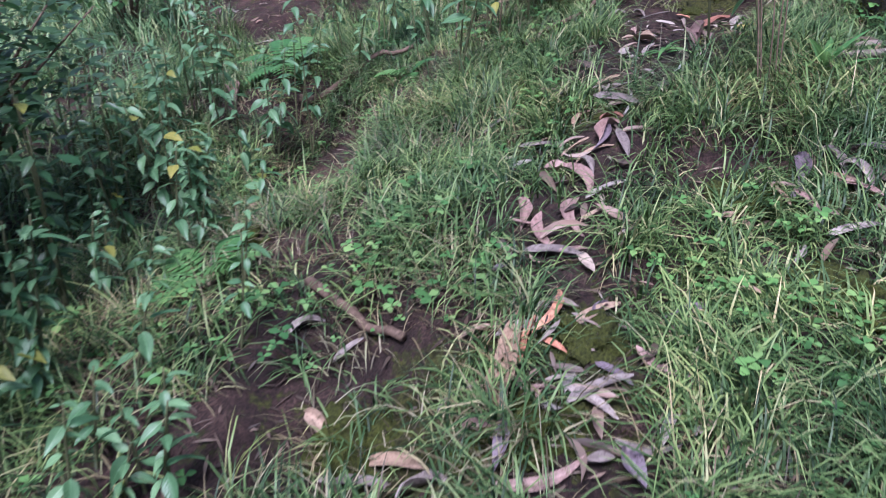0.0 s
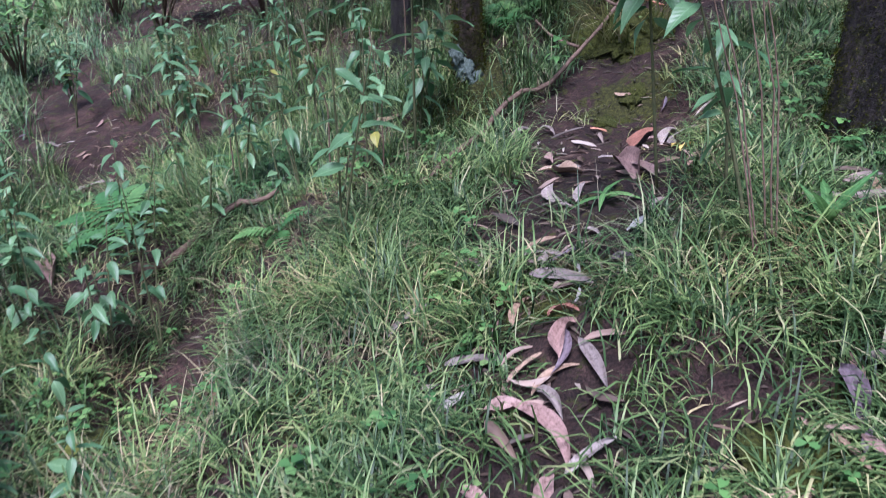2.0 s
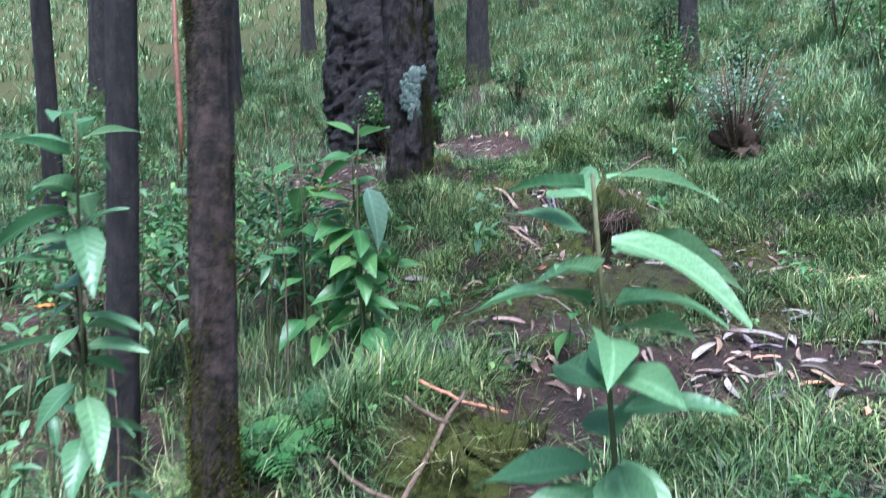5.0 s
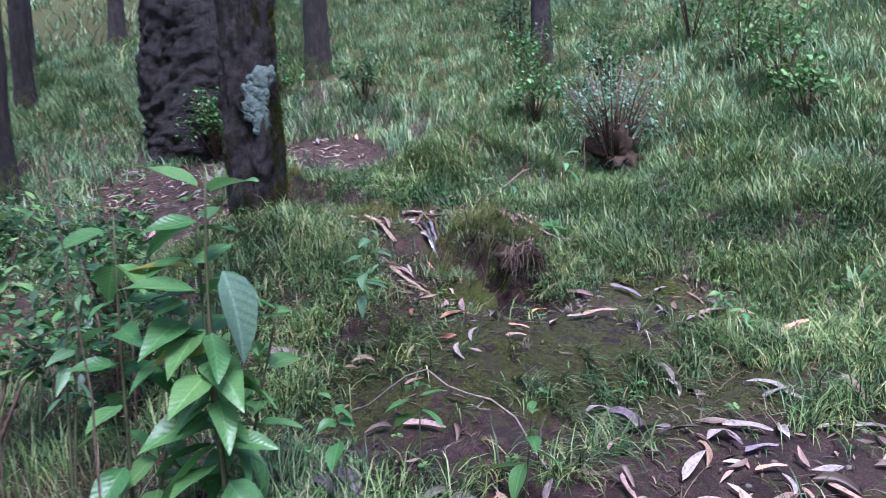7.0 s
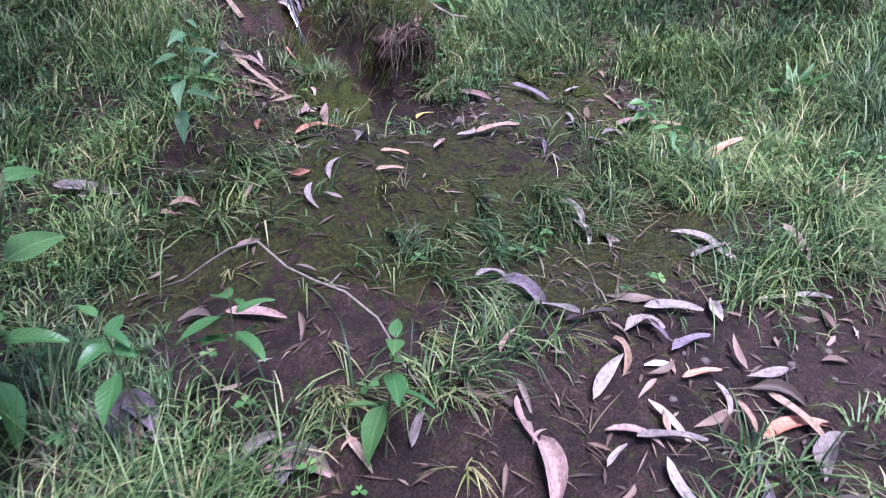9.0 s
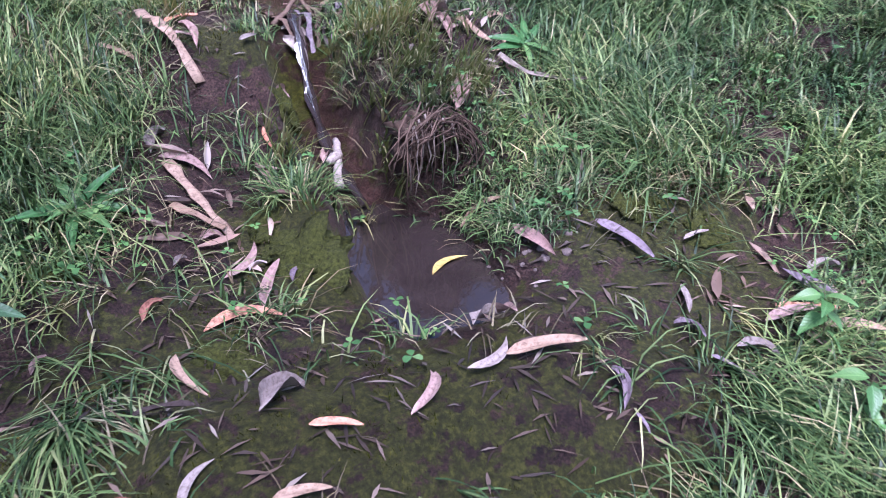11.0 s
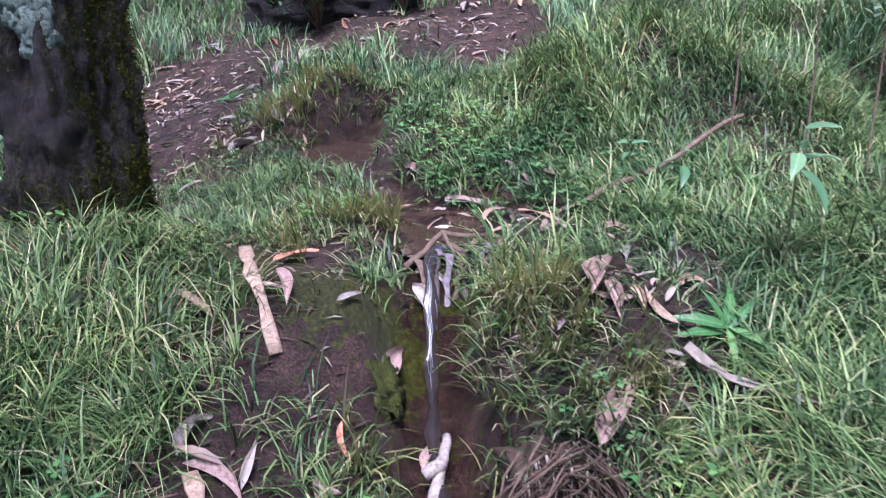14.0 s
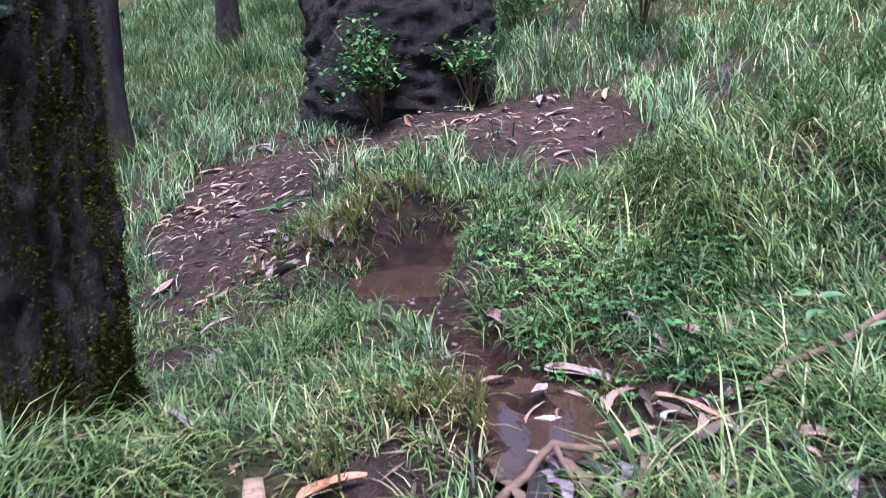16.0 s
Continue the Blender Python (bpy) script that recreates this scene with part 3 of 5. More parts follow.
for k, (a, z, r) in enumerate(((-100, .72, .045), (-108, .82, .055), (-120, .80, .03), (-99, .9, .05), (-96, 1.0, .055), (-72, 1.05, .035), (-115, .95, .04))):
    for q in range(5):
        b, up = a + (q % 3 - 1) * 7 * r / .05, z + (q - 2) * r * .4
        part("lichen_patch", lumpy("lichen_patch", r * (.7 + .1 * q), LICHEN, k * 5 + q, .22, 8, 14, .7), old, Matrix.Translation((math.cos(radians(b)) * .212, math.sin(radians(b)) * .212, up)) @ pose(0, 0, 0, 90, 0, b + 90), "pale blue-green lichen crust")


def moss_fuzz(thing, count, top, seed, want):
    """Short moss on the bark: many tiny blades that stand out from the trunk."""
    rng = np.random.default_rng(seed)
    me = next(o for o in thing.children if o.name.startswith('trunk')).data
    centre, normal = np.zeros(len(me.polygons) * 3), np.zeros(len(me.polygons) * 3)
    me.polygons.foreach_get("center", centre)
    me.polygons.foreach_get("normal", normal)
    centre, normal = centre.reshape(-1, 3), normal.reshape(-1, 3)
    a = np.arctan2(normal[:, 1], normal[:, 0])
    weight = step(.42, .62, .65 * grain(a * .3, centre[:, 2], .2, seed) + .35 * grain(a * .3, centre[:, 2], .06, seed + 1) + want(a, centre[:, 2])) * (centre[:, 2] < top) * (centre[:, 2] > -.1)
    pick = rng.choice(len(centre), count, p=weight / weight.sum())
    base = centre[pick] + rng.normal(0, 1, (count, 3)) * np.array([.008, .008, .04])
    out = normal[pick] + rng.normal(0, .55, (count, 3))
    out *= rng.uniform(.004, .015, (count, 1)) / np.linalg.norm(out, axis=1, keepdims=True)
    side = np.cross(out, rng.normal(0, 1, (count, 3)))
    side *= .0017 / np.linalg.norm(side, axis=1, keepdims=True)
    v = np.stack([base - side, base + side, base + out], 1).reshape(-1, 3)
    ob = part("moss", big_mesh("moss", v, np.arange(count * 3), np.full(count, 3), MOSS_BLADE), thing, None, "olive green moss on bark")
    return tagged(ob, kind="stuff")


moss_fuzz(old, 130000, 1.8, 3, lambda a, z: .30 * np.cos(a - .1) - .06 + .35 * np.exp(-np.abs(z) / .2))
moss_fuzz(slim, 26000, 1.9, 4, lambda a, z: .15 * np.cos(a + 2.6) + .5 * np.exp(-np.abs(z) / .3) - .06)
giant = tree(4.97, 14.5, 9.0, .84, .66, BARK_GIANT, "huge old dark tree with mossy flanks", (.01, .02), .14, .09, 17, .02, sides=72)
moss_fuzz(giant, 8000, 2.2, 6, lambda a, z: .5 * np.cos(a + 3.0) - .15)
right_tree = bpy.data.objects["tree.002"]
moss_fuzz(right_tree, 22000, .9, 8, lambda a, z: .6 * np.exp(-np.abs(z) / .45) - .05)
FAR_TREES = ((3.2, 18.0, .15), (2.2, 14.5, .22), (3.8, 21, .16), (.2, 12.5, .12), (-.8, 10.5, .09), (-1.6, 13, .14), (1.2, 16, .16), (-3.2, 12, .13), (7.5, 16.0, .2), (9.5, 12.5, .15), (12, 14, .2), (8.2, 20, .18), (-2.6, 17, .2),
             (.9, 21, .2), (-5, 15, .16), (13, 9, .18), (16, 18, .22), (5.8, 22, .18), (10.5, 19, .2))
for k, (x, y, r) in enumerate(FAR_TREES):
    tree(x, y, 9 + k % 3, r, r * .6, BARK_FAR, "grey-brown tree trunk on the grassy slope", (.02 * math.sin(k * 2), .02 * math.cos(k)), .35, .06, 20 + k, .04, sides=14)


# ---- shrubs and herbs with single leaves ----
SHRUB_LEAVES = [mesh_of("leaf", *leaf_shape(1, w, .3, d, .07), SHRUB) for d, w in ((.15, .42), (.32, .38), (.5, .44))]
BROAD_LEAVES = [mesh_of("leaf", *leaf_shape(1, .48, .3, d, .05), BROAD) for d in (.15, .4)]
PALE_LEAVES = [mesh_of("leaf", *leaf_shape(1, .45, .6, .3, .03), PALE)]
YELLOW_LEAVES = [mesh_of("leaf", *leaf_shape(1, .55, .2, .35, .03), YELLOW)]
LANCE_LEAVES = [mesh_of("leaf", *leaf_shape(1, .2, .2, d, .02), BROAD) for d in (.25, .5)]
SMALL_LEAVES = [mesh_of("leaf", *leaf_shape(1, .4, .2, .25, .0, 4), DARKLEAF)]


def leafy(name, x, y, top, pairs, leaf, label, seed, kinds=None, start=.35, stem_r=.006, base=None, stems=1, category="shrub", even=False):
    """A plant with one or more bent stems and pairs of leaves, each larger below. top: from its foot."""
    rng = random.Random(seed)
    kinds = kinds or SHRUB_LEAVES
    thing = tagged(new(name), label, category)
    z0 = ground_z(x, y) if base is None else base
    thing.matrix_basis = pose(x, y, z0 - .01)
    for s in range(stems):
        tip = Vector(top) + (Vector((rng.uniform(-.2, .2), rng.uniform(-.2, .2), rng.uniform(-.25, .05))) * (0 if s == 0 else top[2]))
        mid = tip * .5 + Vector((rng.uniform(-.04, .04), rng.uniform(-.04, .04), .04)) * tip.length
        pts = [((1 - u) ** 2) * Vector((0, 0, -.04)) + 2 * u * (1 - u) * mid + u * u * tip for u in [i / 9 for i in range(10)]]
        part("stem", mesh_of("stem", *tube(pts, [stem_r * (1 - .07 * i) for i in range(10)], 6), STEM), thing)
        for p in range(pairs):
            u = start + (1 - start) * (p + .5) / pairs
            at = ((1 - u) ** 2) * Vector((0, 0, 0)) + 2 * u * (1 - u) * mid + u * u * tip
            for side in (0, 1):
                if rng.random() < .1:
                    continue
                a = p * 97 + side * 180 + rng.uniform(-40, 40) + seed * 37
                size = leaf * (1.0 if even else 1.15 - .55 * u) * rng.uniform(.6, 1.2)
                dip = (30 - 45 * u) + rng.uniform(-18, 28)
                m = Matrix.Translation(at + Vector((0, 0, rng.uniform(-.02, .02)))) @ pose(0, 0, 0, 0, 0, a) @ pose(0, 0, 0, rng.uniform(-30, 30), dip, 0) @ pose(.12 * size, 0, 0) @ Matrix.Scale(size, 4)
                use = YELLOW_LEAVES if rng.random() < .012 else kinds
                part("leaf", use[rng.randrange(len(use))], thing, m)
    return thing


leafy("shrub", 1.22, 3.42, (-.2, -.14, 1.28), 24, .135, "broad-leaved green shrub beside the trail", 3, start=.42, stem_r=.006, even=True)
leafy("shrub", 1.3, 2.95, (-.2, .14, .8), 9, .12, "broad-leaved green shrub beside the trail", 5, start=.35, stem_r=.007, even=True)
leafy("shrub", 1.35, 3.2, (-.1, .0, .85), 7, .12, "leafy green shrub beside the trail", 8, start=.4, even=True)
leafy("shrub", .52, 4.62, (.06, -.22, 1.62), 18, .15, "tall shrub with large drooping green leaves", 11, start=.55, stem_r=.007, even=True)
for k, (x, y, h) in enumerate(((-1.05, 1.75, .6), (-1.25, 2.3, .8), (-.95, 2.9, .5), (-1.3, 2.95, .8), (-1.5, 2.1, .9))):
    leafy("shrub", x, y, (.0, .08, h), 12, .075, "dense dark green shrub beside the gully", 140 + k, SMALL_LEAVES if k % 2 else None, start=.2, stems=4, even=True)
leafy("shrub", .55, 4.78, (.08, .02, .72), 7, .13, "bushy green shrub with paired oval leaves", 13, start=.35, stems=3, even=True)
SHRUBS = ((.12, 3.95, .05, .05, 1.05, 7, .15), (.28, 4.6, .05, 0, .8, 7, .12), (-.05, 4.75, -.1, .1, .75, 6, .13), (-.35, 4.9, .05, .1, .8, 7, .12), (.05, 5.3, 0, .1, .7, 6, .12), (-.85, 4.4, .05, .1, .8, 7, .12),
          (-1.15, 4.0, -.1, .05, .7, 6, .13), (-1.45, 4.4, 0, 0, .9, 6, .13), (.3, 5.25, .1, 0, .95, 7, .13), (-.6, 5.5, 0, .1, .9, 7, .13), (-.2, 5.9, .1, 0, 1.1, 8, .13), (.35, 6.3, 0, .1, 1.2, 8, .14),
          (-1.2, 3.3, 0, .1, .5, 5, .11), (-.95, 2.6, .05, .1, .5, 5, .11), (-.8, 1.75, .1, .1, .35, 5, .1), (-.62, 1.4, 0, 0, .3, 5, .1), (1.0, 6.6, .05, .1, 1.3, 8, .15), (.75, 7.2, .1, 0, 1.3, 8, .14),
          (1.45, 7.0, .1, .05, 1.2, 7, .15), (-.9, 6.6, .1, 0, 1.1, 7, .14), (-1.7, 5.2, 0, .1, .8, 6, .13), (.12, 4.25, .1, .1, .35, 5, .1), (-.5, 4.62, .1, -.1, .45, 6, .11), (.0, 7.4, .0, .1, 1.3, 8, .14))
rng_shrub = random.Random(77)
SHRUBS += tuple((rng_shrub.uniform(-1.9, .15), rng_shrub.uniform(3.9, 7.6), rng_shrub.uniform(-.1, .1), rng_shrub.uniform(-.1, .1), rng_shrub.uniform(.35, .95), 6, rng_shrub.uniform(.09, .13)) for k in range(26))
SHRUBS += tuple((rng_shrub.uniform(-1.6, -.5), rng_shrub.uniform(1.2, 3.0), .05, .05, rng_shrub.uniform(.2, .45), 6, rng_shrub.uniform(.07, .1)) for k in range(16))
SHRUBS += tuple((rng_shrub.uniform(-1.9, -.75), rng_shrub.uniform(2.7, 4.3), 0, .05, rng_shrub.uniform(.4, .8), 7, rng_shrub.uniform(.09, .12)) for k in range(12))
for k, (x, y, tx, ty, h, n, leaf) in enumerate(SHRUBS):
    leafy("shrub", x, y, (tx, ty, h), n, leaf, "green shrub with paired oval leaves on the slope", 20 + k, stems=2 if h > .6 else 1)
leafy("seedling", 1.2, 4.76, (.1, .05, .36), 5, .12, "small bright green seedling by the branch", 61, BROAD_LEAVES, .6, .003, category="plant")
leafy("seedling", 2.51, 5.56, (.02, -.03, .36), 6, .14, "green seedling with broad leaves on mud", 62, BROAD_LEAVES, .3, .004, category="plant")
leafy("herb", 2.31, 5.86, (.0, -.02, .36), 4, .16, "bright green broad-leaved herb on the trail edge", 63, BROAD_LEAVES, .5, .004, category="plant")
leafy("herb", 2.14, 6.04, (-.05, .0, .38), 4, .16, "bright green broad-leaved herb on the trail edge", 64, BROAD_LEAVES, .6, .004, category="plant")
leafy("seedling", 2.85, 7.15, (.05, -.1, .6), 7, .13, "tall green seedling beside the moss", 65, SHRUB_LEAVES, .4, .004, category="plant")
leafy("seedling", 5.3, 8.02, (-.05, -.05, .55), 5, .17, "pale green broad-leaved seedling in grass", 66, SHRUB_LEAVES, .7, .005, category="plant")
leafy("herb", 4.55, 6.05, (.05, .0, .2), 6, .11, "low dull green herb on mud", 67, BROAD_LEAVES, .2, .003, category="plant")
leafy("herb", 4.75, 6.25, (.0, .05, .2), 6, .11, "low dull green herb on mud", 68, BROAD_LEAVES, .2, .003, category="plant")
leafy("herb", 5.2, 8.8, (.0, .05, .2), 4, .11, "low broad-leaved herb in grass", 69, SHRUB_LEAVES, .2, .003, category="plant")
leafy("herb", 5.35, 8.65, (.0, .05, .22), 4, .12, "low broad-leaved herb in grass", 70, SHRUB_LEAVES, .2, .003, category="plant")


tall = leafy("tall_plant", 1.72, 6.02, (.0, .02, 1.25), 9, .21, "tall plant with large glossy green leaves, one pale", 2, BROAD_LEAVES, .2, .009, stems=3, category="plant", even=True)
part("leaf", PALE_LEAVES[0], tall, Matrix.Translation((.0, -.06, .96)) @ pose(0, 0, 0, 20, 68, -60) @ Matrix.Scale(.27, 4), "pale hanging leaf")
leafy("tall_plant", 1.5, 6.3, (.03, .05, 1.15), 8, .19, "tall plant with large glossy green leaves", 6, BROAD_LEAVES, .25, .008, stems=2, category="plant", even=True)
leafy("tall_plant", 1.85, 6.35, (.05, .0, .8), 6, .2, "tall plant with large glossy green leaves", 7, BROAD_LEAVES, .25, .008, stems=2, category="plant", even=True)


def rosette(x, y, n, leaf, label, seed, up=25):
    rng = random.Random(seed)
    thing = tagged(new("rosette_plant"), label, "plant", "leaf rosettes in the grass")
    thing.matrix_basis = lie(x, y, .0)
    for k in range(n):
        m = pose(0, 0, .015 + .003 * k, 0, 0, k * 137.5 + rng.uniform(-12, 12)) @ pose(0, 0, 0, rng.uniform(-15, 15), -rng.uniform(up * .3, up * 1.6), 0) @ Matrix.Scale(leaf * rng.uniform(.7, 1.15), 4)
        part("leaf", LANCE_LEAVES[k % 2], thing, m)
    return thing


for k, (x, y, n, leaf) in enumerate(((5.72, 6.0, 13, .22), (3.2, 7.66, 13, .17), (1.48, 2.89, 13, .17), (4.97, 7.86, 11, .17), (1.05, 3.45, 9, .14), (3.75, 12.1, 9, .2), (.2, 4.0, 8, .12), (4.55, 9.3, 8, .12))):
    rosette(x, y, n, leaf, "bright green rosette of lance-shaped leaves", 80 + k, 40 if k in (0, 2) else 25)


def fern(x, y, fronds, length, seed):
    rng = random.Random(seed)
    thing = tagged(new("fern"), "small green fern on the bank", "fern", "ferns")
    thing.matrix_basis = lie(x, y, .0)
    for k in range(fronds):
        pieces, rib = [], []
        for i in range(13):
            u = i / 12
            p = Vector((length * u, 0, length * (.75 * u - .75 * u * u)))
            rib.append(p)
            if i > 1:
                for s in (-1, 1):
                    ln = length * .34 * math.sin(math.pi * (1 - u * .93)) ** .7 + .004
                    v, f = leaf_shape(ln, ln * .32, .1, .2, 0, 3)
                    m = Matrix.Translation(p) @ pose(0, 0, 0, 0, 0, s * 68)
                    pieces.append(([m @ Vector(q) for q in v], f))
        pieces.append(tube(rib, [.002] * 13, 4))
        part("frond", mesh_of("frond", *joined(pieces), BROAD), thing, pose(0, 0, 0, 0, -rng.uniform(-5, 25), k * 360 / fronds + rng.uniform(-25, 25)))
    return thing


for k, (x, y, n, ln) in enumerate(((1.08, 5.36, 6, .22), (1.3, 5.45, 5, .2), (-.75, 2.4, 6, .25), (-.9, 3.05, 6, .25), (-.15, 4.3, 6, .2), (-1.0, 4.9, 6, .3), (.4, 4.75, 4, .18), (-.35, 5.25, 6, .3))):
    fern(x, y, n, ln, 90 + k)


# ---- bushes farther off ----
def bush(x, y, size, count, mat, label, seed, twigs=9, leaf=.07, lean=(0, 0)):
    rng = np.random.default_rng(seed)
    thing = tagged(new("bush"), label, "bush")
    thing.matrix_basis = pose(x, y, ground_z(x, y) - .02)
    ends, pieces = [], []
    for k in range(twigs):
        a, out = rng.uniform(0, 6.28), rng.uniform(.15, .55) * size
        tip = Vector((math.cos(a) * out + lean[0], math.sin(a) * out + lean[1], size * rng.uniform(.5, 1.1)))
        mid = tip * .5 + Vector((0, 0, .12 * size))
        pieces.append(tube([(0, 0, 0), mid, tip], [.012, .008, .003], 5))
        ends += [mid.lerp(tip, u) for u in rng.uniform(0, 1, 7)]
    tagged(part("twig_tangle", mesh_of("twig_tangle", *joined(pieces), TWIG), thing), kind="stuff")
    c = np.array([tuple(e) for e in ends])[rng.integers(0, len(ends), count)] + rng.normal(0, .09 * size, (count, 3))
    a, dip = rng.uniform(0, 6.28, count), rng.uniform(-.9, .5, count)
    ln = leaf * rng.uniform(.6, 1.2, (count, 1))
    d = np.stack([np.cos(a) * np.cos(dip), np.sin(a) * np.cos(dip), np.sin(dip)], 1) * ln
    s = np.stack([-np.sin(a), np.cos(a), np.zeros(count)], 1) * ln * .24
    up = np.array([0, 0, 1]) * ln * .06
    v = np.stack([c, c + d * .35 + s + up, c + d * .7 + s * .8 + up, c + d, c + d * .7 - s * .8 + up, c + d * .35 - s + up], 1).reshape(-1, 3)
    tagged(part("foliage", big_mesh("foliage", v, np.arange(count * 6), np.full(count, 6), mat), thing), kind="stuff")
    return thing


bush(4.6, 13.45, .85, 900, HERB, "leafy green bush at the foot of the old tree", 1, 14, leaf=.07)
bush(5.4, 13.5, .6, 500, HERB, "leafy green bush at the foot of the old tree", 2, 12, leaf=.07)
dead = bush(7.15, 9.1, 1.2, 1100, PALE, "half-dead bush with blue-green leaves over a dark root clump", 3, 60, .065)
part("root_clump", lumpy("root_clump", .2, ROOT, 3, 1.3, 22, 30, .9), dead, pose(.02, -.02, .22), "dark tangled root clump")
# tall bushes added mostly outside the view, to keep light off the gully
for k, (x, y, size) in enumerate(((-1.85, 1.25, 1.7), (-2.0, 2.1, 1.8), (-2.1, 3.0, 1.7))):
    bush(x, y, size, 1500, DARKLEAF, "tall dense dark green bush added to shade the gully", 20 + k, 26, .1)
FAR_BUSHES = ((8.6, 10.4, 1.0), (9.6, 9.2, 1.1), (8.9, 12, .9), (10.5, 10.5, 1.3), (-1.5, 9.6, 1.2), (-.4, 9.0, 1.3), (.6, 9.4, 1.2), (1.4, 10.5, 1.0), (-2.6, 8.6, 1.2), (-.2, 11.2, 1.4), (1.0, 12.5, 1.3), (-2.2, 10.8, 1.5),
              (7.2, 14.0, .7), (6.4, 15.3, .8), (2.0, 8.6, .8), (-3.4, 7.0, 1.1), (-2.5, 6.2, .9), (11.5, 8.5, 1.2), (-1.1, 14.8, 1.6), (.3, 14.5, 1.5), (-3.5, 14, 1.8), (1.9, 12.0, .8), (8.2, 7.6, .7), (1.15, 7.6, 1.1), (1.8, 7.6, .9), (.5, 8.2, 1.2), (1.3, 8.8, 1.1), (2.2, 9.6, .7), (9.0, 8.3, .9), (7.9, 11.0, .8), (10.0, 13.5, 1.2))
for k, (x, y, s) in enumerate(FAR_BUSHES):
    bush(x, y, s, int(260 + 160 * s), HERB if k % 3 else DARKLEAF, "loose green bush on the wooded slope", 30 + k, 8, .09)


# ---- fallen wood ----
def stick(name, pts, radii, mat, label, extra=(), category="branch", rest=True):
    thing = tagged(new(name), label, category)
    x0, y0 = pts[0][:2]
    base = Vector((x0, y0, ground_z(x0, y0)))
    thing.matrix_basis = Matrix.Translation(base)
    rng = random.Random(len(pts) * 7 + int(x0 * 100))

    def line(p):
        fine = []
        for a, b in zip(p, p[1:]):
            fine += [Vector(a).lerp(Vector(b), k / 4) + Vector((rng.uniform(-1, 1), rng.uniform(-1, 1), rng.uniform(-1, 1))) * .004 for k in range(4)]
        fine.append(Vector(p[-1]))
        return [Vector((v.x, v.y, v.z + ground_z(v.x, v.y))) - base for v in fine]
    fine = line(pts)
    n = len(fine)
    part("wood", mesh_of("wood", *tube(fine, [radii[0] + (radii[1] - radii[0]) * i / (n - 1) for i in range(n)], 9, .25 if name == "bark_piece" else 1.0), mat), thing)
    for p in extra:
        f = line(p)
        part("side_twig", mesh_of("side_twig", *tube(f, [radii[1] * (1 - .06 * i) + .002 for i in range(len(f))], 6), mat), thing)
    return thing


stick("fallen_branch", [(.48, 4.15, .05), (.7, 4.4, .06), (.92, 4.67, .07), (1.25, 4.82, .08), (1.45, 4.98, .12), (1.75, 5.24, .12), (1.9, 5.38, .1)], (.016, .008), TWIG, "long brown weathered fallen branch across the bank",
      [[(.7, 4.4, .06), (.64, 4.25, .05), (.6, 4.08, .05)], [(1.45, 4.98, .14), (1.35, 5.1, .12), (1.28, 5.2, .1)], [(1.75, 5.22, .13), (1.62, 5.32, .12)]])
stick("twig", [(1.72, 5.42, .12), (1.86, 5.34, .10), (2.05, 5.3, .06)], (.007, .006), FALLEN["o"], "peeled orange-pink twig on the bank", category="twig")
stick("stick", [(-.34, 2.17, .03), (-.18, 2.02, .035), (-.01, 1.83, .03)], (.018, .014), TWIG, "short grey-brown stick in grass", category="stick")
stick("stick", [(-.86, 3.25, .05), (-.72, 3.28, .06)], (.013, .01), FALLEN["t"], "short orange-brown broken stick", category="stick")
stick("stick", [(-.86, 4.6, .03), (-.6, 4.62, .05), (-.39, 4.59, .06), (-.15, 4.62, .1)], (.026, .012), TWIG, "brown broken stick in undergrowth", category="stick")
stick("stick", [(1.4, 3.15, .03), (1.62, 3.01, .04), (1.95, 2.86, .04)], (.022, .014), WOOD, "pale dead stick in grass", category="stick")
stick("bark_piece", [(4.8, 7.78, .07), (4.9, 7.66, .07), (5.02, 7.5, .06)], (.018, .010), WOOD, "long grey strip of bark in grass", category="bark")
stick("bark_piece", [(3.49, 7.76, .03), (3.52, 7.62, .04), (3.56, 7.46, .02)], (.013, .008), FALLEN["t"], "brown strip of bark on mud", category="bark")
stick("bark_piece", [(3.44, 7.6, .02), (3.55, 7.47, .04)], (.012, .008), FALLEN["t"], "brown strip of bark on mud", category="bark")
stick("bark_piece", [(3.67, 8.56, .05), (3.68, 8.3, .05), (3.72, 8.07, .02)], (.014, .012), FALLEN["t"], "brown strip of bark on the bank", category="bark")
stick("driftwood", [(4.17, 7.97, .03), (4.12, 7.85, .06), (4.05, 7.72, .04)], (.014, .019), FALLEN["w"], "pale curled bark lying in the trickle", [[(4.12, 7.85, .07), (4.06, 7.82, .08)]], category="bark")
stick("branch", [(4.94, 8.71, .03), (5.18, 8.77, .06), (5.41, 8.82, .09), (5.8, 8.95, .12)], (.013, .010), TWIG, "brown branch lying in grass")
stick("branch", [(4.2, 8.56, .04), (4.35, 8.62, .07), (4.5, 8.6, .05), (4.58, 8.5, .02)], (.012, .007), TWIG, "wet dark branch across the lip of the step", [[(4.35, 8.62, .07), (4.4, 8.5, .02)]])
for k in range(7):
    x = 4.22 + .05 * k
    stick("bark_piece", [(x, 8.64 - .02 * (k % 3), .03), (x + .03, 8.53, .06), (x + .02 - .015 * k, 8.44, .03), (x + .01 - .02 * k, 8.36, -.02)], (.011, .006), FALLEN["udu"[k % 3]] if k % 3 else TWIG, "dark wet strip of bark hanging over the step", category="bark")
stick("twig", [(2.45, 6.55, .06), (2.6, 6.2, .22), (2.7, 5.8, .12), (2.72, 5.65, .02)], (.004, .003), WOOD, "arching thin dry twig over the trail", category="twig")
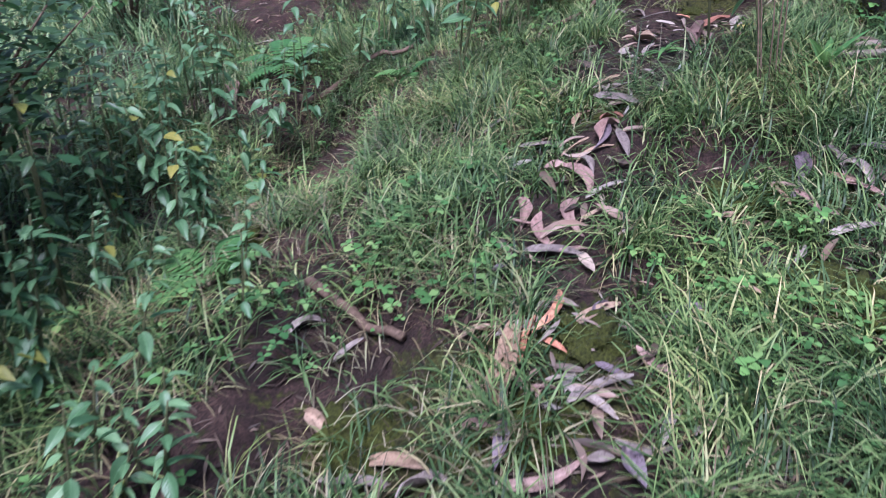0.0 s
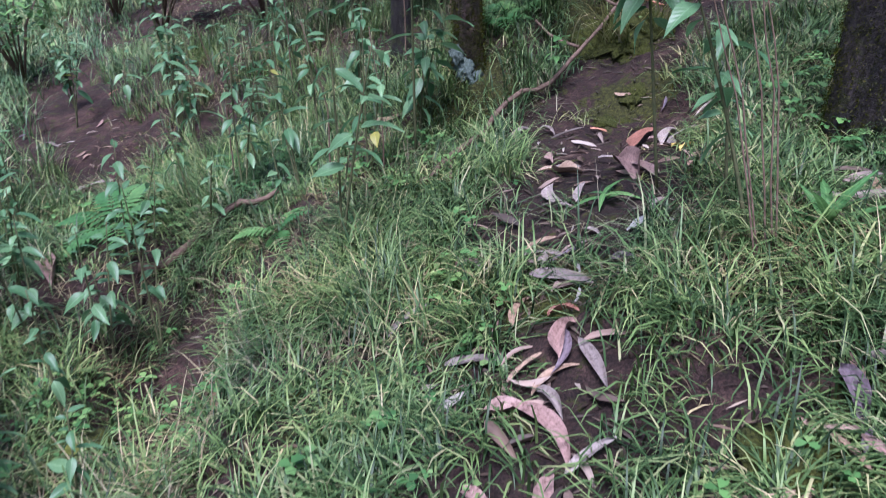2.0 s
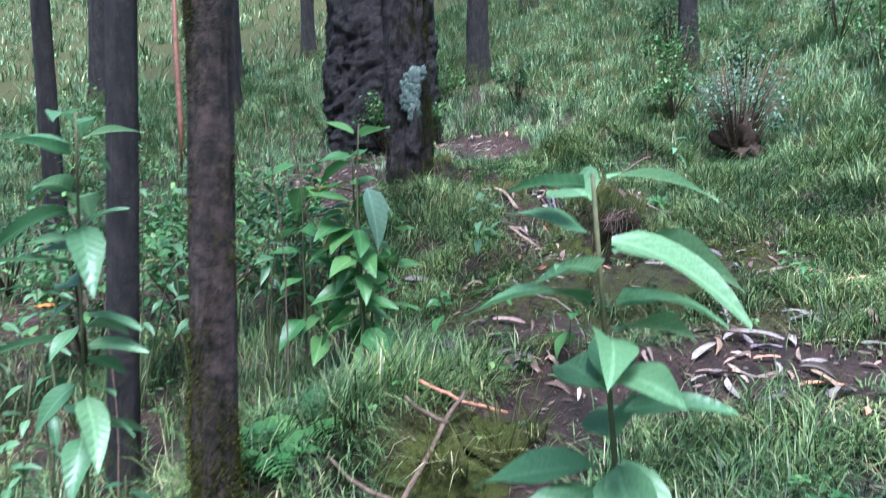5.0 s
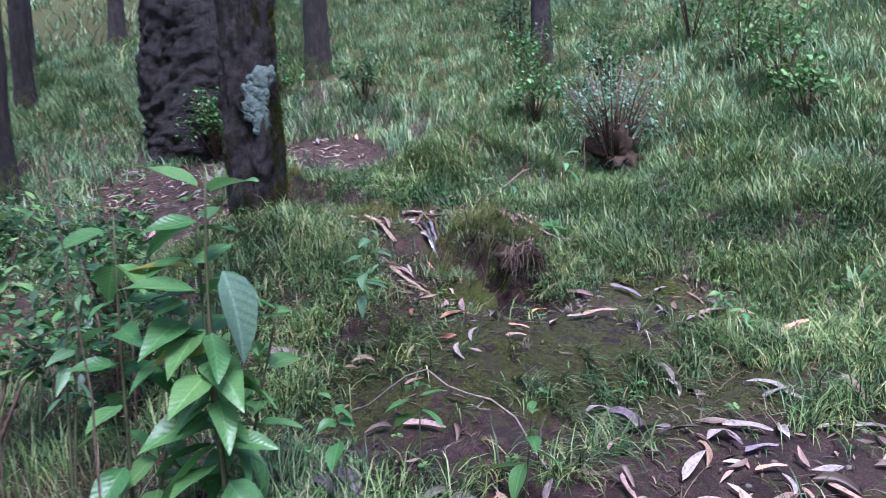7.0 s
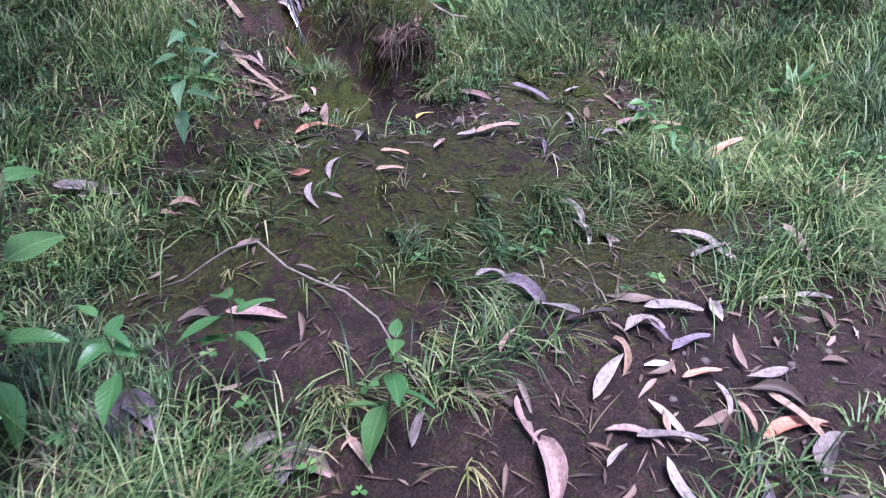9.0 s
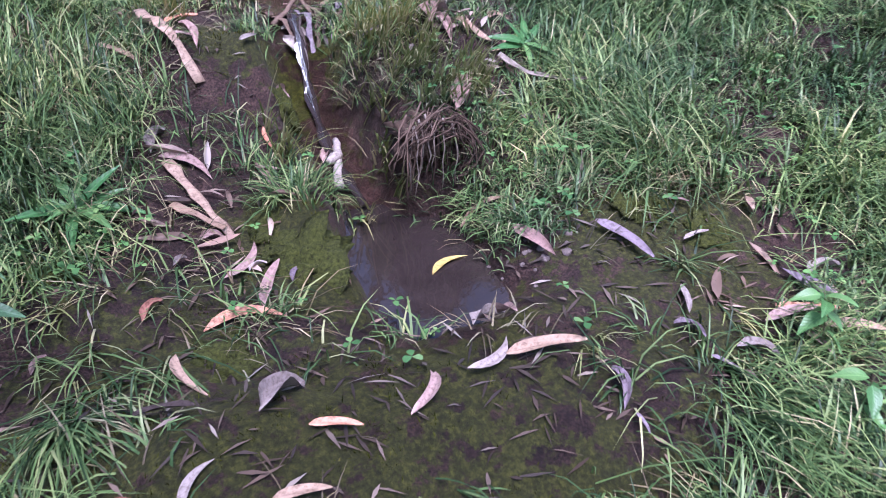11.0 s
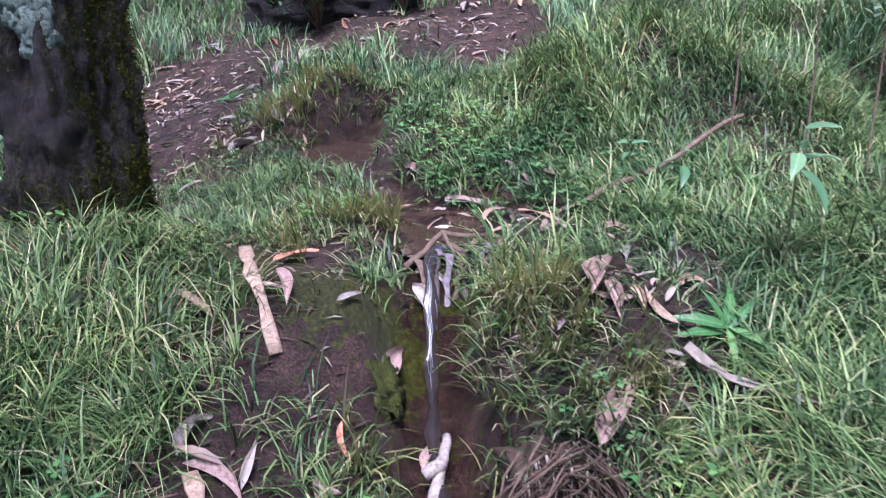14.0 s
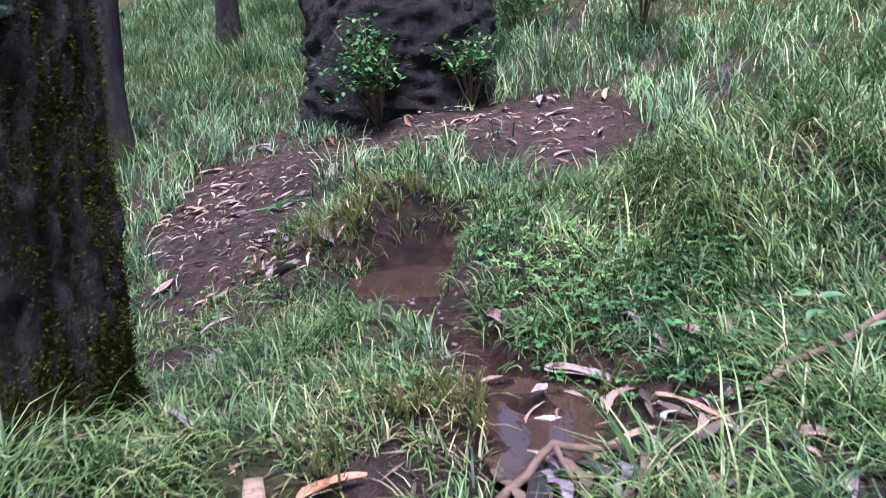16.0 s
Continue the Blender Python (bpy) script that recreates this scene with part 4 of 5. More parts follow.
for k in range(6):
    a = random.Random(k).uniform(-.05, .05)
    stick("dead_stem", [(1.26 + a, 2.8 + a * .7, -.02), (1.24 + a * 1.4, 2.92, .45), (1.17 + a * 2, 3.05, .95)], (.003, .0014), TWIG, "thin dry upright stem beside the trail", category="stem")
for k, (x, y, h) in enumerate(((.35, 4.5, .7), (.1, 4.6, .8), (-.4, 5.0, 1.0), (.6, 5.6, 1.2), (1.35, 6.1, 1.4), (1.6, 6.6, 1.5), (-.1, 6.3, 1.3), (5.75, 8.5, 1.0), (5.95, 8.4, 1.1), (5.6, 8.75, .9), (.95, 6.0, 1.5), (1.2, 6.9, 1.6))):
    stick("dead_stem", [(x, y, -.02), (x + .03, y + .04, h * .5), (x - .04 * (k % 3), y + .02, h)], (.0045, .002), TWIG, "thin bare upright stem in the undergrowth", category="stem")


def root_clump():
    rng = np.random.default_rng(9)
    thing = tagged(new("root_clump"), "tangle of brown hanging roots over the pool", "roots")
    x, y = 4.27, 7.5
    z = ground_z(x, y) - .03
    thing.matrix_basis = pose(x, y, z)
    part("root_ball", lumpy("root_ball", .095, ROOT, 6, .8, 14, 20, .7), thing, pose(0, .03, .0))
    for k in range(95):
        thin = rng.uniform(.5, 1.3)
        if k % 3:
            # arching across the front of the hollow
            a0, r, y0 = rng.uniform(-.4, 2.2), rng.uniform(.06, .155), rng.uniform(-.12, -.02)
            sweep = rng.uniform(.8, 2.2) * (1 if k % 2 else -1)
            pts = [Vector((math.cos(a0 + sweep * u) * r * (1 + .3 * u), y0 - .05 * math.sin(3 * u), .02 + math.sin(a0 + sweep * u) * r * .8 - .05 * u)) for u in (0, .2, .4, .6, .8, 1)]
        else:
            # hanging
            x0, y0, low = rng.uniform(-.14, .14), rng.uniform(-.11, -.03), rng.uniform(.1, .26)
            pts = [Vector((x0 * (1 + .25 * u), y0 - .03 * math.sin(2.5 * u), .11 - abs(x0) * .4 - low * u)) for u in (0, .2, .4, .6, .8, 1)]
        pts = [p + Vector((rng.uniform(-.012, .012), rng.uniform(-.01, .01), rng.uniform(-.012, .012))) for p in pts]
        part("root", mesh_of("root", *tube(pts, [thin * v for v in (.0028, .003, .0026, .0022, .0016, .0008)], 4), WOOD if k % 9 == 0 else TWIG if k % 4 == 1 else ROOT), thing)


root_clump()


# ---- fallen leaves ----
def leaf_thing(length, kind):
    bend, fold, droop, wave, wide = {0: (.17, .5, .06, .06, .17), 1: (.05, .5, -.06, .12, .19), 2: (.1, 1.3, .12, .22, .27), 3: (-.17, .5, .06, .06, .15)}[kind]
    return leaf_shape(length, length * wide, fold, droop, wave, 8, .6, bend, .0015)


FALLEN_MESH = {}


def drop_leaf(x, y, length, turn, kind, tone, rng, where):
    key = (round(length / .03), kind, tone)
    if key not in FALLEN_MESH:
        FALLEN_MESH[key] = mesh_of("fallen_leaf", *leaf_thing(max(.06, key[0] * .03), kind), FALLEN[tone])
    ob = new("fallen_leaf", FALLEN_MESH[key])
    c, s = math.cos(radians(turn)), math.sin(radians(turn))
    level = ground_z(x, y)
    d = float(brook(np.array([x]), np.array([y]))[0][0])
    deep = None if d > 1.5 else WATER_POOL if (y < 7.7 and level < WATER_POOL) else WATER_TOP if (y > 9.7 and level < WATER_TOP) else WATER_LIP if (8.6 < y < 9.3 and level < WATER_LIP) else None
    if deep:
        ob.matrix_basis = pose(x - c * length / 2, y - s * length / 2, deep + .006, rng.uniform(-4, 4), 0, turn)
    else:
        ob.matrix_basis = lie(x, y, .018 + rng.uniform(0, .012), turn, rng.uniform(-14, 14)) @ pose(-length / 2, 0, 0)
    shape = {0: "sickle-shaped", 1: "long narrow", 2: "curled", 3: "sickle-shaped"}[kind]
    tagged(ob, f"{TONE[tone]} {shape} dead eucalyptus leaf on {where}", "leaf", "fallen leaves")
    return ob

TRAIL_LOW_A = [(0.3, 1.66, 0.34, 77, 1, 't'), (0.38, 1.78, 0.22, 67, 3, 'o'), (0.33, 1.69, 0.15, 66, 1, 'o'), (0.39, 1.63, 0.09, -47, 1, 'o'), (0.2, 1.75, 0.11, 9, 0, 't'), (0.65, 1.54, 0.19, -48, 3, 'p'), (0.46, 1.43, 0.16, -46, 1, 'w'), (0.56, 1.34, 0.14, -17, 3, 'g'), (0.62, 1.35, 0.1, 53, 2, 'w'), (0.53, 1.27, 0.15, 93, 2, 'u'), (0.7, 1.35, 0.09, 25, 1, 'g'), (0.67, 1.21, 0.13, -21, 1, 'g'), (0.33, 1.27, 0.22, 11, 3, 'p')]
TRAIL_LOW_B = [(0.24, 1.34, 0.18, -100, 1, 'u'), (-0.23, 1.61, 0.14, -54, 2, 't'), (-0.11, 1.44, 0.2, -14, 1, 'g'), (-0.01, 1.46, 0.24, -32, 1, 't'), (0.06, 1.34, 0.14, -7, 2, 'g'), (-0.32, 2.01, 0.13, 30, 2, 'g'), (-0.18, 1.92, 0.13, 27, 1, 'g'), (0.2, 1.4, 0.11, -40, 2, 'p'), (0.34, 1.51, 0.08, -9, 1, 'p'), (1.37, 2.23, 0.15, -59, 1, 'p'), (1.29, 2.05, 0.16, -5, 1, 'w'), (1.2, 2.19, 0.15, -78, 1, 'p'), (1.39, 2.3, 0.15, -79, 2, 'w')]
TRAIL_A = [(0.54, 2.51, 0.27, -76, 0, 'p'), (0.54, 2.26, 0.31, -94, 3, 'p'), (0.63, 2.68, 0.14, 10, 0, 't'), (0.7, 2.79, 0.18, 57, 2, 'p'), (0.64, 3.02, 0.16, 50, 0, 't'), (0.73, 2.67, 0.18, -85, 1, 'g'), (0.6, 2.61, 0.13, -75, 2, 'g'), (0.55, 2.99, 0.1, 64, 1, 'p'), (0.5, 2.91, 0.09, -18, 2, 't'), (0.46, 2.88, 0.17, -18, 1, 'g'), (0.42, 3.12, 0.09, -38, 2, 'p'), (0.54, 3.36, 0.13, 17, 2, 'p'), (0.43, 2.15, 0.24, -80, 3, 'p'), (0.35, 2.26, 0.12, -41, 3, 'p'), (0.28, 2.14, 0.12, -60, 2, 'g')]
TRAIL_B = [(0.48, 2.03, 0.09, -3, 1, 'p'), (0.42, 2.04, 0.17, -25, 1, 'g'), (0.77, 3.27, 0.19, -56, 1, 'g'), (0.78, 3.09, 0.21, -33, 1, 'g'), (0.89, 2.29, 0.1, -28, 1, 't'), (1.13, 2.23, 0.12, -73, 1, 't'), (1.2, 2.17, 0.14, -85, 1, 'w'), (1.1, 1.96, 0.13, -122, 1, 'w'), (1.24, 2.38, 0.18, -107, 2, 'u'), (1.35, 2.4, 0.14, -81, 2, 'g'), (-1.28, 4.61, 0.29, -70, 2, 'p'), (1.54, 3.26, 0.13, -37, 1, 'r'), (-0.34, 3.44, 0.34, -74, 3, 'r'), (0.61, 4.17, 0.13, 27, 1, 'w'), (-1.4, 5.97, 0.27, -8, 1, 'g')]
BEND_A = [(1.06, 4.12, 0.16, 67, 2, 'p'), (0.96, 3.69, 0.29, -95, 3, 'w'), (1.0, 3.59, 0.14, 58, 1, 'g'), (1.02, 4.5, 0.18, 47, 2, 'w'), (1.37, 4.42, 0.1, -52, 1, 'o'), (1.58, 4.66, 0.11, -39, 3, 't'), (1.46, 4.13, 0.34, 50, 1, 'r'), (1.59, 4.14, 0.18, 38, 2, 'w'), (1.66, 4.1, 0.1, -43, 1, 'w'), (1.22, 3.71, 0.32, -102, 2, 'p'), (1.25, 3.62, 0.27, -91, 1, 'p'), (1.23, 3.91, 0.1, -43, 1, 'w')]
BEND_B = [(1.13, 4.46, 0.09, -58, 2, 'g'), (1.53, 3.94, 0.07, 20, 2, 'y'), (1.54, 3.86, 0.1, 18, 2, 'y'), (0.45, 5.15, 0.26, -49, 3, 't'), (1.06, 3.94, 0.11, -46, 1, 'g'), (1.55, 3.21, 0.08, -37, 1, 'r'), (0.54, 3.37, 0.11, 9, 2, 'p'), (0.64, 3.34, 0.11, -34, 1, 'g'), (0.78, 3.35, 0.11, -21, 1, 't'), (0.87, 3.23, 0.08, -5, 1, 'g'), (1.24, 3.21, 0.09, -40, 1, 'p'), (3.93, 6.08, 0.14, -96, 2, 'w')]
TERRACE_A = [(3.32, 6.47, 0.11, -11, 1, 't'), (3.77, 7.71, 0.15, -92, 1, 'p'), (2.53, 7.26, 0.28, -53, 1, 'g'), (2.55, 7.24, 0.15, -31, 1, 'w'), (3.87, 5.99, 0.18, -123, 0, 'w'), (3.88, 5.91, 0.34, -131, 0, 'w'), (3.94, 5.55, 0.24, -103, 0, 'w'), (4.2, 5.31, 0.2, -129, 1, 'p'), (4.79, 5.9, 0.3, -7, 1, 'o'), (4.54, 5.64, 0.12, -61, 1, 'p'), (2.83, 5.38, 0.16, -111, 3, 'p'), (3.35, 5.19, 0.13, -31, 1, 'o')]
TERRACE_B = [(3.31, 5.11, 0.13, -131, 0, 'w'), (3.4, 4.91, 0.27, -31, 0, 'o'), (3.21, 5.37, 0.13, -123, 2, 't'), (3.39, 5.4, 0.16, -23, 2, 'w'), (3.53, 5.4, 0.2, -31, 1, 'g'), (2.56, 6.18, 0.18, -49, 1, 'p'), (3.29, 5.68, 0.27, -100, 1, 'g'), (3.32, 5.8, 0.22, -91, 2, 'u'), (3.33, 5.95, 0.13, -39, 2, 'g'), (2.61, 5.55, 0.12, 32, 1, 'g'), (2.06, 6.25, 0.29, -114, 1, 'p'), (2.08, 6.09, 0.24, -94, 2, 'u')]
TERRACE_C = [(2.15, 6.08, 0.25, -87, 2, 'u'), (2.1, 6.02, 0.16, -110, 2, 't'), (2.16, 6.01, 0.12, 75, 1, 'u'), (2.35, 5.66, 0.11, -59, 2, 'g'), (3.07, 5.12, 0.18, -44, 1, 'g'), (3.92, 5.49, 0.14, -32, 1, 'g'), (4.03, 5.16, 0.12, -50, 1, 'g'), (3.43, 5.28, 0.17, -10, 1, 'u'), (3.29, 5.54, 0.14, -33, 1, 'd'), (3.0, 6.48, 0.16, -118, 3, 'w')]
TERRACE_LOW = [(2.75, 5.26, 0.21, -131, 2, 'p'), (3.01, 5.19, 0.15, -71, 0, 'p'), (2.98, 5.0, 0.2, -103, 3, 'w'), (3.05, 4.9, 0.22, 10, 3, 'u'), (3.39, 4.83, 0.21, 6, 2, 'g'), (3.17, 4.57, 0.12, -144, 1, 'o'), (2.12, 5.7, 0.07, -111, 1, 'p'), (2.18, 5.63, 0.14, 59, 2, 'u'), (1.98, 5.91, 0.18, -107, 1, 'p'), (1.71, 6.15, 0.19, -79, 1, 't'), (2.29, 5.74, 0.11, -3, 2, 'g'), (2.33, 5.67, 0.14, 20, 2, 'u')]
BASIN_A = [(4.33, 6.99, 0.2, -89, 1, 'p'), (4.56, 6.83, 0.21, -72, 1, 'u'), (4.33, 7.24, 0.18, -18, 0, 't'), (3.89, 6.63, 0.17, 20, 3, 'w'), (4.01, 6.78, 0.14, 17, 2, 'w'), (4.04, 6.78, 0.11, -71, 2, 'p'), (3.69, 6.62, 0.22, 47, 3, 'p'), (3.47, 6.6, 0.13, -18, 1, 'o'), (3.16, 6.58, 0.12, 37, 0, 'g'), (3.27, 6.97, 0.17, -83, 3, 't'), (3.4, 6.71, 0.18, 32, 2, 'g'), (3.45, 7.08, 0.21, -13, 0, 'o')]
BASIN_B = [(3.57, 7.18, 0.19, 51, 1, 'p'), (3.54, 7.35, 0.17, 40, 3, 'p'), (3.26, 7.23, 0.09, 39, 2, 'r'), (3.16, 6.76, 0.15, -44, 1, 'd'), (3.87, 7.85, 0.13, -81, 3, 'o'), (3.5, 7.88, 0.15, 54, 2, 'g'), (4.85, 6.37, 0.18, -48, 1, 'o'), (4.75, 6.27, 0.11, -107, 1, 'p'), (4.13, 6.41, 0.13, -116, 2, 'u'), (4.1, 6.3, 0.07, -98, 1, 'u'), (4.03, 6.57, 0.21, -21, 1, 't'), (4.84, 6.86, 0.07, -59, 1, 'p')]
BASIN_C = [(4.77, 6.73, 0.09, -13, 1, 'w'), (4.49, 7.58, 0.32, 45, 1, 'p'), (5.07, 6.46, 0.16, -9, 2, 'g'), (4.46, 6.35, 0.08, -71, 1, 'u'), (2.98, 7.22, 0.07, 39, 2, 'p'), (4.58, 6.34, 0.11, -42, 2, 'g'), (3.39, 7.38, 0.07, 32, 2, 'g'), (3.58, 7.3, 0.07, 13, 2, 'w'), (3.5, 7.46, 0.08, 12, 2, 'p'), (4.46, 6.48, 0.08, -63, 2, 'u'), (4.55, 6.57, 0.13, -126, 1, 'g')]
STEP_A = [(3.84, 8.6, 0.19, 27, 1, 'o'), (4.06, 8.2, 0.34, 62, 1, 'p'), (3.73, 8.26, 0.09, -20, 1, 'p'), (3.76, 8.27, 0.15, -83, 2, 'p'), (3.51, 8.3, 0.19, -54, 1, 't'), (4.27, 8.51, 0.11, -48, 2, 'w'), (4.22, 8.4, 0.17, -81, 2, 'w'), (4.75, 8.11, 0.34, 40, 2, 'p'), (4.68, 7.98, 0.16, -103, 2, 'p'), (4.74, 7.94, 0.1, -90, 2, 't'), (4.79, 7.79, 0.09, -26, 1, 'g'), (4.81, 8.69, 0.12, -65, 1, 't')]
STEP_B = [(4.61, 9.08, 0.24, -41, 1, 'g'), (4.46, 9.44, 0.09, -39, 2, 'g'), (3.3, 8.53, 0.1, -10, 1, 'g'), (3.21, 8.29, 0.12, 77, 2, 'g'), (3.46, 10.01, 0.34, -86, 1, 'g'), (4.51, 7.94, 0.07, 32, 2, 'g'), (4.74, 7.66, 0.07, -82, 1, 'g'), (4.94, 8.5, 0.07, -41, 1, 'g'), (4.41, 8.11, 0.08, -31, 1, 'u'), (3.94, 8.16, 0.09, 26, 1, 'g'), (4.12, 7.93, 0.13, 41, 2, 'p')]
UPPER_A = [(4.96, 11.93, 0.2, 69, 0, 'o'), (4.24, 14.15, 0.2, 78, 3, 't'), (6.33, 12.83, 0.2, 60, 1, 'o'), (4.93, 9.89, 0.19, -82, 1, 't'), (4.17, 12.47, 0.33, 71, 2, 'w'), (4.46, 9.46, 0.14, -75, 2, 'p'), (4.58, 9.11, 0.15, -37, 1, 'p'), (4.81, 8.67, 0.15, -70, 1, 'p'), (4.92, 8.5, 0.08, -67, 1, 't'), (3.49, 8.86, 0.19, -63, 1, 'g'), (3.21, 8.73, 0.16, -70, 1, 't')]
UPPER_B = [(3.68, 11.58, 0.2, -53, 1, 'w'), (3.77, 11.09, 0.2, -74, 1, 'u'), (3.78, 11.05, 0.2, -79, 1, 'd'), (3.37, 12.89, 0.2, -45, 1, 'g'), (3.14, 12.86, 0.2, -33, 1, 't'), (3.2, 13.67, 0.2, -2, 1, 'p'), (3.6, 13.82, 0.2, -7, 1, 'g'), (2.88, 14.2, 0.2, -11, 1, 't'), (3.83, 11.27, 0.2, -77, 1, 'g'), (3.6, 11.4, 0.2, -68, 1, 'p'), (3.29, 13.29, 0.2, -37, 1, 'w')]
UPPER_C = [(4.34, 12.69, 0.27, 55, 1, 'g'), (5.9, 13.1, 0.2, 50, 2, 'g'), (4.81, 9.18, 0.11, -86, 2, 'g'), (4.82, 9.02, 0.08, -90, 2, 'p'), (5.95, 12.84, 0.25, 4, 1, 'w'), (4.9, 12.76, 0.2, -62, 1, 'g'), (4.97, 8.52, 0.11, -28, 2, 'p'), (4.96, 8.36, 0.15, 42, 2, 'g'), (3.65, 13.76, 0.2, -56, 1, 'u'), (2.92, 13.24, 0.3, 0, 1, 'u'), (3.42, 12.47, 0.2, -60, 1, 'u')]
rng_leaf = random.Random(12)
for rows, where in ((TRAIL_LOW_A, "the muddy trail"), (TRAIL_LOW_B, "the muddy trail"), (TRAIL_A, "the muddy trail"), (TRAIL_B, "the muddy trail"), (BEND_A, "the muddy trail"), (BEND_B, "the muddy trail"), (TERRACE_A, "the bare terrace"), (TERRACE_B, "the bare terrace"), (TERRACE_C, "the bare terrace"), (TERRACE_LOW, "the bare terrace"), (BASIN_A, "wet mossy mud"), (BASIN_B, "wet mossy mud"), (BASIN_C, "wet mossy mud"), (STEP_A, "the muddy step"), (STEP_B, "the muddy step"), (UPPER_A, "the brook bank"), (UPPER_B, "the brook bank"), (UPPER_C, "the brook bank")):
    for x, y, length, turn, kind, tone in rows:
        drop_leaf(x, y, length, turn, kind, tone, rng_leaf, where)
drop_leaf(4.13, 7.12, .17, 8, 0, "y", rng_leaf, "the pool")
ZONES = ((.45, 1.6, .22, .5, 30), (.55, 2.7, .25, .5, 20), (.6, 2.0, .35, .8, 16), (1.35, 3.95, .4, .4, 22), (1.35, 2.2, .35, .35, 14), (3.3, 5.2, .8, .3, 28), (3.35, 12.6, .6, 1.2, 260), (3.7, 11.0, .35, .4, 80), (5.1, 13.0, 1.0, .5, 90), (5.7, 12.3, .5, .7, 50), (4.75, 8.1, .25, .4, 16), (5.8, 12.9, .6, .4, 14), (3.55, 7.5, .2, .3, 10),
         (1.7, 3.05, .3, .3, 10), (-1.7, 6.6, .4, 1.2, 18), (4.7, 8.85, .4, .35, 26), (.9, 3.3, .4, .5, 14), (2.6, 6.6, .6, .4, 8), (4.9, 6.4, .5, .4, 12), (2.2, 5.7, .4, .3, 8))
loose_verts, loose_faces = [], []
for cx, cy, rx, ry, n in ZONES:
    for k in range(int(n * 1.5)):
        x, y = cx + rng_leaf.gauss(0, .6) * rx, cy + rng_leaf.gauss(0, .6) * ry
        if k < min(n, 40) * .3:
            drop_leaf(x, y, rng_leaf.uniform(.08, .2), rng_leaf.uniform(0, 360), rng_leaf.choice((0, 1, 1, 2)), rng_leaf.choice("ptggtpwru"), rng_leaf, "earth and grass")
            continue
        length = rng_leaf.uniform(.05, .17) * (.7 if y > 10.5 else 1)
        bend, wide = rng_leaf.choice((.16, .05, .02)), rng_leaf.uniform(.12, .22)
        v, f = leaf_shape(length, length * wide, rng_leaf.uniform(.2, 1.2), rng_leaf.uniform(-.1, .3), .1, 5, .6, bend)
        mat = lie(x, y, .008 + rng_leaf.uniform(0, .025), rng_leaf.uniform(0, 360), rng_leaf.uniform(-25, 25))
        loose_faces += [tuple(q + len(loose_verts) for q in a) for a in f]
        loose_verts += [mat @ Vector(q) for q in v]
DRY = blade("dry_leaf_mix", [(0, (.07, .05, .045)), (.3, (.20, .14, .12)), (.6, (.33, .22, .19)), (.85, (.38, .31, .29)), (1, (.50, .43, .41))])
tagged(new("leaf_layer", mesh_of("leaf_layer", loose_verts, loose_faces, DRY)), "thin layer of small dead eucalyptus leaves", "leaf litter", kind="stuff")


# ---- moss cushions and pebbles ----
MOSS_MESH = [lumpy("moss_cushion", 1, MOSS_LUMP, 50 + k, .45, 18, 30, .6) for k in range(4)]
for k, (x, y, r) in enumerate(((3.66, 7.42, .11), (3.69, 7.24, .12), (.48, 1.68, .10), (-.11, 1.58, .15), (1.2, 1.76, .17), (1.04, 2.25, .1), (.73, 3.0, .08), (-.09, 3.4, .1), (-.13, 3.07, .09), (1.45, 4.53, .09), (.3, 1.4, .13), (1.62, 4.62, .07), (1.72, 5.22, .2), (1.98, 5.2, .15),
                               (4.02, 8.1, .1), (4.5, 8.38, .08), (4.73, 6.93, .12), (3.07, 7.5, .09), (3.37, 7.0, .1), (4.85, 6.75, .09), (-.32, 3.7, .09), (1.8, 5.05, .1), (4.72, 7.62, .08), (4.95, 9.75, .1), (2.9, 8.5, .16), (3.05, 8.62, .14), (-.9, 3.3, .16), (-.7, 2.7, .14))):
    ob = new("moss_cushion", MOSS_MESH[k % 4])
    ob.matrix_basis = lie(x, y, -.22 * r, k * 50, 0, r)
    tagged(ob, "yellow-green moss cushion on wet earth", "moss", "moss cushions")
PEBBLE = [lumpy("pebble", 1, STONE, 70 + k, .7, 6, 9, .4) for k in range(3)]
rng_stone = random.Random(4)
for k in range(80):
    cx, cy, s = ((4.3, 6.95, .08), (4.25, 9.75, .14), (3.6, 5.2, .4), (4.22, 9.9, .12))[k % 4]
    ob = new("pebble", PEBBLE[k % 3])
    ob.matrix_basis = lie(cx + rng_stone.gauss(0, s), cy + rng_stone.gauss(0, s), .0, k * 70, 0, rng_stone.uniform(.006, .016))
    tagged(ob, "small pale pebble in mud", "pebble", "pebbles")
leafy_flower = tagged(new("flower"), "small orange flower in the undergrowth", "flower")
leafy_flower.matrix_basis = pose(.45, 5.22, ground_z(.45, 5.22))
top_z = 1.29 - ground_z(.45, 5.22)
part("stem", mesh_of("stem", *tube([(0, 0, 0), (.02, 0, top_z * .5), (0, 0, top_z)], [.003, .003, .002], 5), STEM), leafy_flower)
for k in range(6):
    part("petal", mesh_of("petal", *leaf_shape(.03, .016, .2, .3), FLOWER), leafy_flower, pose(0, 0, top_z, 0, -20, k * 60))


